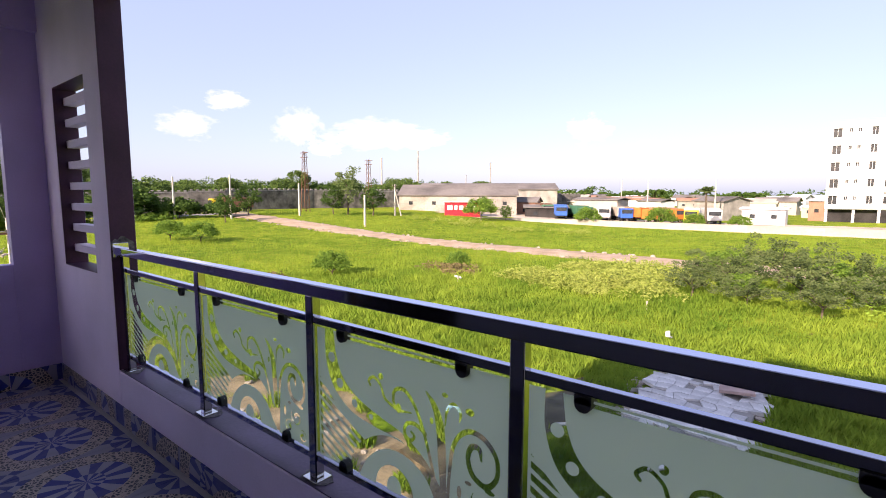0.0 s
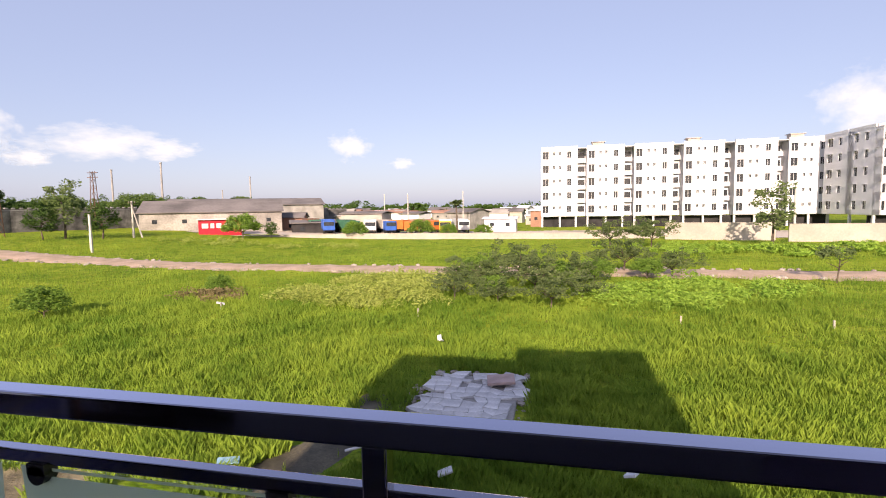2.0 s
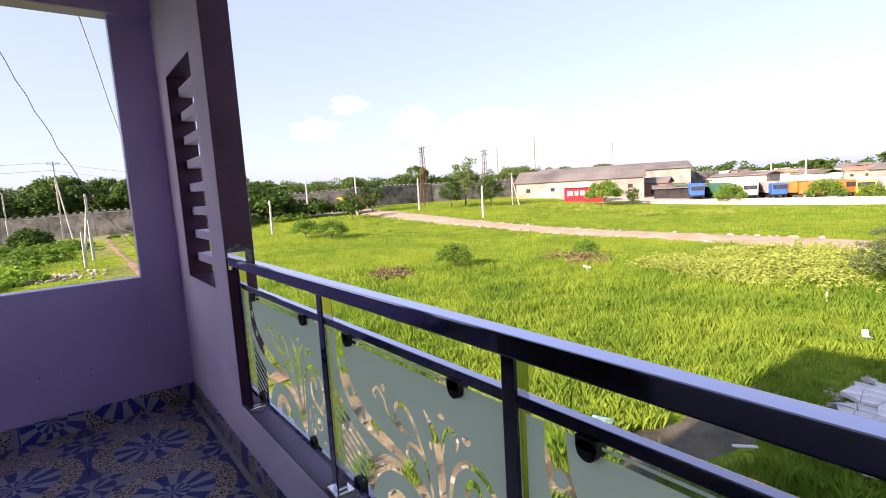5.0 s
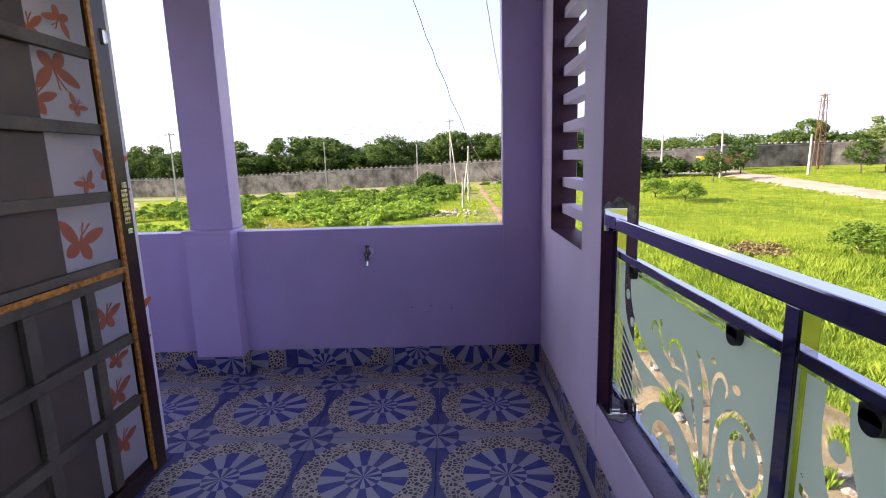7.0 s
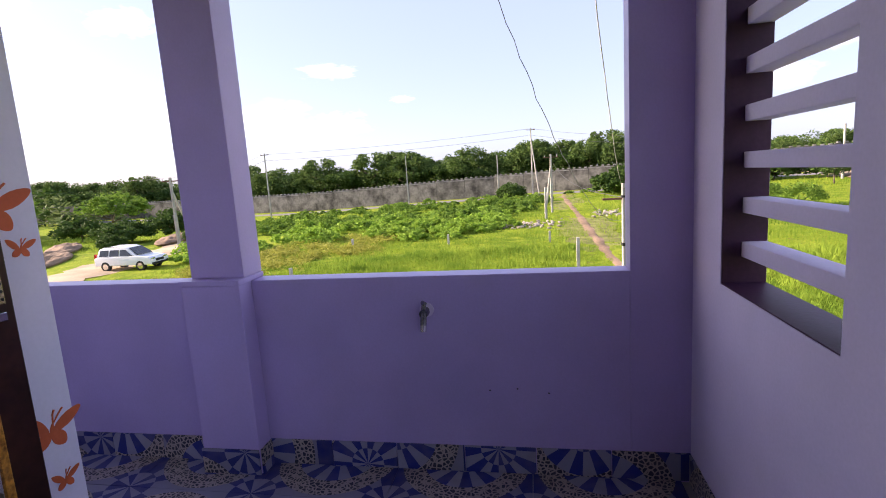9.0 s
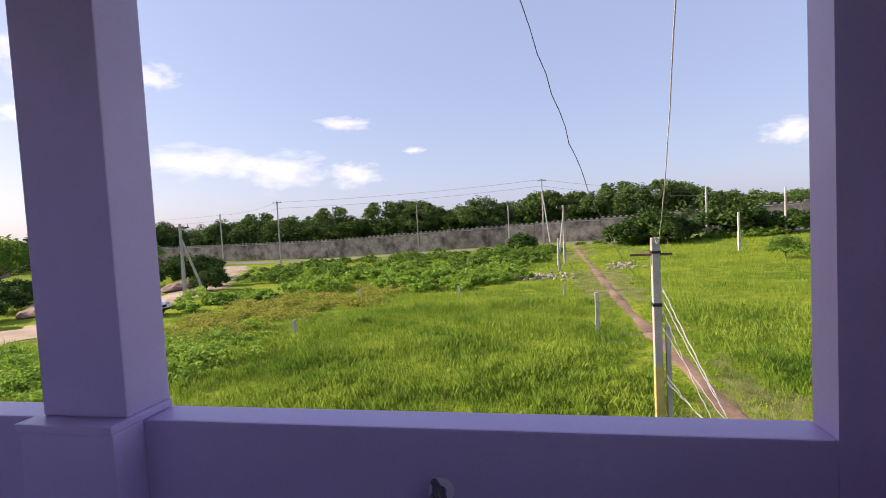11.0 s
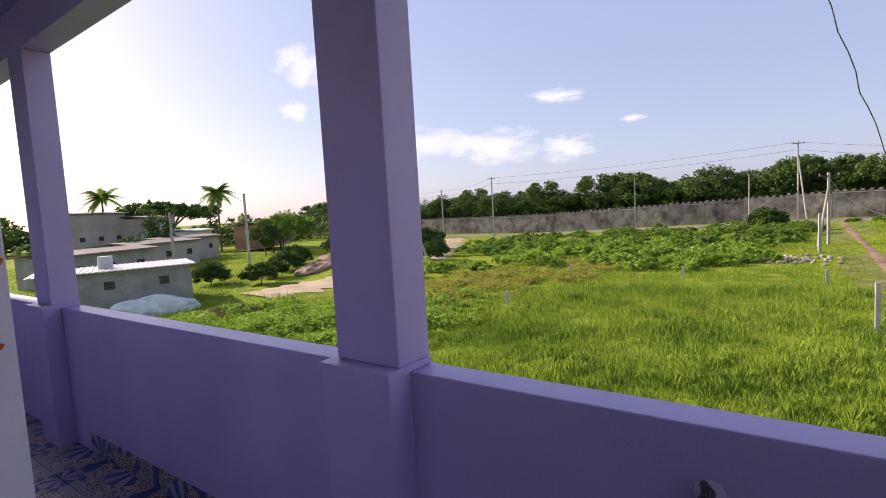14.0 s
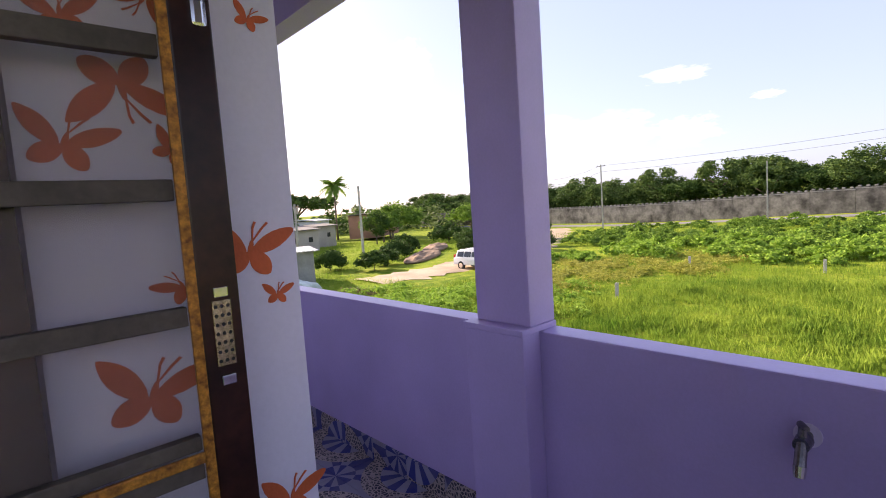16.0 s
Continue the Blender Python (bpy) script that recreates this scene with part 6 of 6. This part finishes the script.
kiosk = thing("kiosk", Matrix.Translation((-52.6, 70.6, ground_z(-52.6, 70.6) - 0.2)) @ Matrix.Rotation(radians(37), 4, 'Z'), "red roadside kiosk with white sign bars", "kiosk")
part("body", boxes((0, 6.6, 0, 3.0, -0.5, 2.6), bevel=0.03), P_RED, kiosk)
part("roof", boxes((-0.2, 6.8, -0.4, 3.2, 2.6, 2.75)), P_WHT, kiosk)
for k, (x0, x1) in enumerate(((0.5, 1.5), (1.8, 2.4), (2.7, 3.5), (4.0, 5.0), (5.2, 6.0))):
    part("sign_bar", boxes((x0, x1, -0.03, -0.002, 1.2, 2.0)), P_WHT, kiosk, "white bar of unreadable lettering")

# ---- houses beside the yard ----
bh = thing("block_house", Matrix.Translation((-15.4, -33.2, G)) @ Matrix.Rotation(radians(-21), 4, 'Z'), "unplastered grey block house with a sheet metal roof", "house")
GREYB = mat("grey_block_wall", (0.36, 0.36, 0.33), 0.95, vary=0.12, scale=1.0, fine=12, bump=0.4, dist=0.02)
part("wall", boxes((0, 8.0, -5.0, 0.0, -0.5, 2.45)), GREYB, bh)
for i in range(9):
    for j in range(13):
        w = 8.0 / 13
        x0 = j * w + (w / 2 if i % 2 else 0)
        part("block", boxes((x0 + 0.012, min(x0 + w - 0.012, 7.99), 0.001, 0.02, 0.05 + i * 0.262, 0.05 + i * 0.262 + 0.245)), GREYB, bh) if x0 < 7.6 else None
for x in (1.3, 4.2, 6.8):
    wd = part("window", boxes((x, x + 0.55, 0.021, 0.04, 1.35, 1.85)), SHADEPANE, bh)
    part("window_frame", boxes((x - 0.06, x, 0.021, 0.06, 1.3, 1.9), (x + 0.55, x + 0.61, 0.021, 0.06, 1.3, 1.9), (x, x + 0.55, 0.021, 0.06, 1.85, 1.9), (x, x + 0.55, 0.021, 0.06, 1.3, 1.35)), GREYB, wd)
SHEET = mat("pale_metal_sheet", (0.55, 0.57, 0.60), 0.4, metal=0.5, vary=0.12, scale=1.0, fine=20)
bm = bmesh.new()
for k in range(28):
    box(bm, -0.3 + k * 0.31, -0.3 + k * 0.31 + 0.16, -5.3, 0.45, 2.47, 2.54)
    box(bm, -0.14 + k * 0.31, -0.14 + k * 0.31 + 0.15, -5.3, 0.45, 2.455, 2.505)
part("roof", bm, SHEET, bh, "pale corrugated metal roof")
part("water_tank", rod(bmesh.new(), (4.6, -2.2, 2.54), (4.6, -2.2, 3.3), 0.42, 0.40, 16), P_WHT, bh, "white plastic rooftop tank")
# heap under a pale sheet in front of it
rng_ = np.random.default_rng(8)
bm = bmesh.new()
bmesh.ops.create_icosphere(bm, subdivisions=4, radius=1.0)
for v in bm.verts:
    k = 1 + 0.16 * noise.noise(v.co * 2.3) + 0.07 * noise.noise(v.co * 6.0)
    v.co = Vector((v.co.x * 2.6 * k, v.co.y * 1.1 * k, max(-0.2, v.co.z * 0.95 * k)))
tp = tagged(link_mesh("tarpaulin_mound", bm, mat("pale_green_plastic_sheet", (0.62, 0.70, 0.66), 0.45, vary=0.12, scale=2, fine=12, bump=0.5, dist=0.03)), "heap under a pale greenish plastic sheet", "covered heap")
tp.matrix_basis = Matrix.Translation((-12.0, -31.6, G)) @ Matrix.Rotation(radians(-22), 4, 'Z')
for x, y, w, d, h, a, wm, lb in ((-28, -92, 9, 7, 7.5, 15, CREAM, "cream two-storey house far off"), (-38, -90, 7, 7, 6.5, 25, CREAM, "cream house with a flat roof far off"), (-58, -86, 18, 6, 4.2, 38, BRICKRED, "long low reddish building far off"), (-43, -84, 5, 5, 3.8, 30, WHITEWASH, "small white house far off"), (-24, -62, 10, 6, 2.9, 20, CREAM, "low shed with a sheet roof among houses"), (-14, -52, 9, 6, 2.8, 15, GREYB, "grey low house with a sheet roof"), (-31, -70, 12, 5, 3.0, 25, CREAM, "low tiled house among trees")):
    gable_house(Matrix.Translation((x, y, G)) @ Matrix.Rotation(radians(a + 180), 4, 'Z'), w, d, h, 0.3, wm, ROOF if wm is not WHITEWASH else WHITEWASH, lb, 3)
for k, (x, y, a) in enumerate(((-31.0, -39.5, 35), (-38.5, -46.0, 40), (-44.0, -38.0, 25))):
    bm = bmesh.new()
    bmesh.ops.create_icosphere(bm, subdivisions=4, radius=1.0)
    for v in bm.verts:
        lump = 0.8 + 0.5 * noise.noise(v.co * 3 + Vector((k, 0, 0)))
        v.co = Vector((v.co.x * 5.5, v.co.y * 1.4, max(-0.3, v.co.z * lump * 0.5)))
    bd = tagged(link_mesh("earth_bank", bm, DIRT), "bank of dug brown earth beside the drive", "earth bank", "earth banks")
    bd.matrix_basis = Matrix.Translation((x, y, G)) @ Matrix.Rotation(radians(a), 4, 'Z')

# ---- clouds ----
def cloud_material(seed):
    m = bpy.data.materials.new("cloud")
    m.use_nodes = True
    n, l = m.node_tree.nodes, m.node_tree.links
    n.remove(n["Principled BSDF"])
    tc, mp, noi = n.new("ShaderNodeTexCoord"), n.new("ShaderNodeMapping"), n.new("ShaderNodeTexNoise")
    mp.inputs["Location"].default_value = (seed * 3.1, seed * 1.7, 0)
    l.new(tc.outputs["Object"], mp.inputs[0])
    l.new(mp.outputs[0], noi.inputs["Vector"])
    noi.inputs["Scale"].default_value, noi.inputs["Detail"].default_value, noi.inputs["Roughness"].default_value = 2.6, 8.0, 0.62
    ln = n.new("ShaderNodeVectorMath")
    ln.operation = 'LENGTH'
    l.new(tc.outputs["Object"], ln.inputs[0])
    a1 = n.new("ShaderNodeMath")
    a1.operation = 'MULTIPLY_ADD'
    a1.inputs[1].default_value, a1.inputs[2].default_value = -0.85, 0.38
    l.new(ln.outputs["Value"], a1.inputs[0])
    a2 = n.new("ShaderNodeMath")
    l.new(noi.outputs[0], a2.inputs[0])
    l.new(a1.outputs[0], a2.inputs[1])
    rp = n.new("ShaderNodeMapRange")
    rp.inputs[1].default_value, rp.inputs[2].default_value = 0.42, 0.95
    rp.inputs[4].default_value = 0.95
    l.new(a2.outputs[0], rp.inputs[0])
    em, tr, mx = n.new("ShaderNodeEmission"), n.new("ShaderNodeBsdfTransparent"), n.new("ShaderNodeMixShader")
    em.inputs[0].default_value, em.inputs[1].default_value = (0.94, 1.0, 1.0, 1), CLOUD_GLOW
    l.new(rp.outputs[0], mx.inputs[0])
    l.new(tr.outputs[0], mx.inputs[1])
    l.new(em.outputs[0], mx.inputs[2])
    l.new(mx.outputs[0], n["Material Output"].inputs["Surface"])
    return m


CLOUD_GLOW = 0.75
for k, (bear_, el, w, h) in enumerate(((46.5, 6.6, 11.5, 4.2), (41.0, 6.2, 6.5, 2.6), (55.0, 7.2, 5.5, 4.5), (52.0, 5.0, 4, 2), (22.6, 7.0, 5.0, 3.6), (-28.6, 8.4, 9.0, 7.6), (17.0, 5.0, 3.0, 1.6), (119.0, 6.6, 12.0, 4.6), (127.0, 7.6, 12.0, 4.0), (111.0, 6.0, 7.0, 3.4), (131.0, 15.6, 6.0, 3.0), (112.0, 11.6, 7.0, 2.0), (66.0, 7.0, 6.0, 3.0), (140.0, 16.0, 6.0, 5.0), (141.0, 11.5, 4.0, 2.4), (62.0, 9.5, 5.0, 2.2), (104, 8.5, 3.0, 0.9))):
    a, e, R_ = radians(bear_), radians(el), 1600.0
    bm = bmesh.new()
    bmesh.ops.create_grid(bm, x_segments=1, y_segments=1, size=1.0)
    cl = tagged(link_mesh("cloud", bm, cloud_material(k)), "small white fair-weather cloud low in the sky", "cloud", kind="structure")
    c_ = Vector((-math.sin(a) * math.cos(e), math.cos(a) * math.cos(e), math.sin(e))) * R_ + Vector((3, 0, 1.5))
    cl.matrix_basis = look(c_, (3, 0, 1.5)) @ Matrix.Diagonal((R_ * radians(w) * 0.85, R_ * radians(h) * 0.85, 1, 1))
    cl.visible_shadow = False

# ---- floor tile pieces ----
for i in range(-2, 8):
    for j in range(14):
        cx, cy = 0.60 + TILE * i, -0.375 - TILE * j
        if cx - TILE / 2 > 5.72 or cx + TILE / 2 < 0.02 or (cy < -2.40 and cx - TILE / 2 > 1.0):
            continue
        x0, x1 = max(cx - TILE / 2, 0.003), min(cx + TILE / 2, 5.745)
        y0, y1 = cy - TILE / 2, min(cy + TILE / 2, -0.003)
        if cy < -2.40:
            x1 = min(x1, 1.0)
        if x1 - x0 > TILE - 0.01 and y1 - y0 > TILE - 0.01:
            t = new("tile", tile_mesh)
        else:
            t = link_mesh("tile", boxes((x0 - cx + 0.0015, x1 - cx - 0.0015, y0 - cy + 0.0015, y1 - cy - 0.0015, -0.012, 0.0)), TILEMAT)
        t.parent = floor_ob
        t.location = (cx, cy, 0)
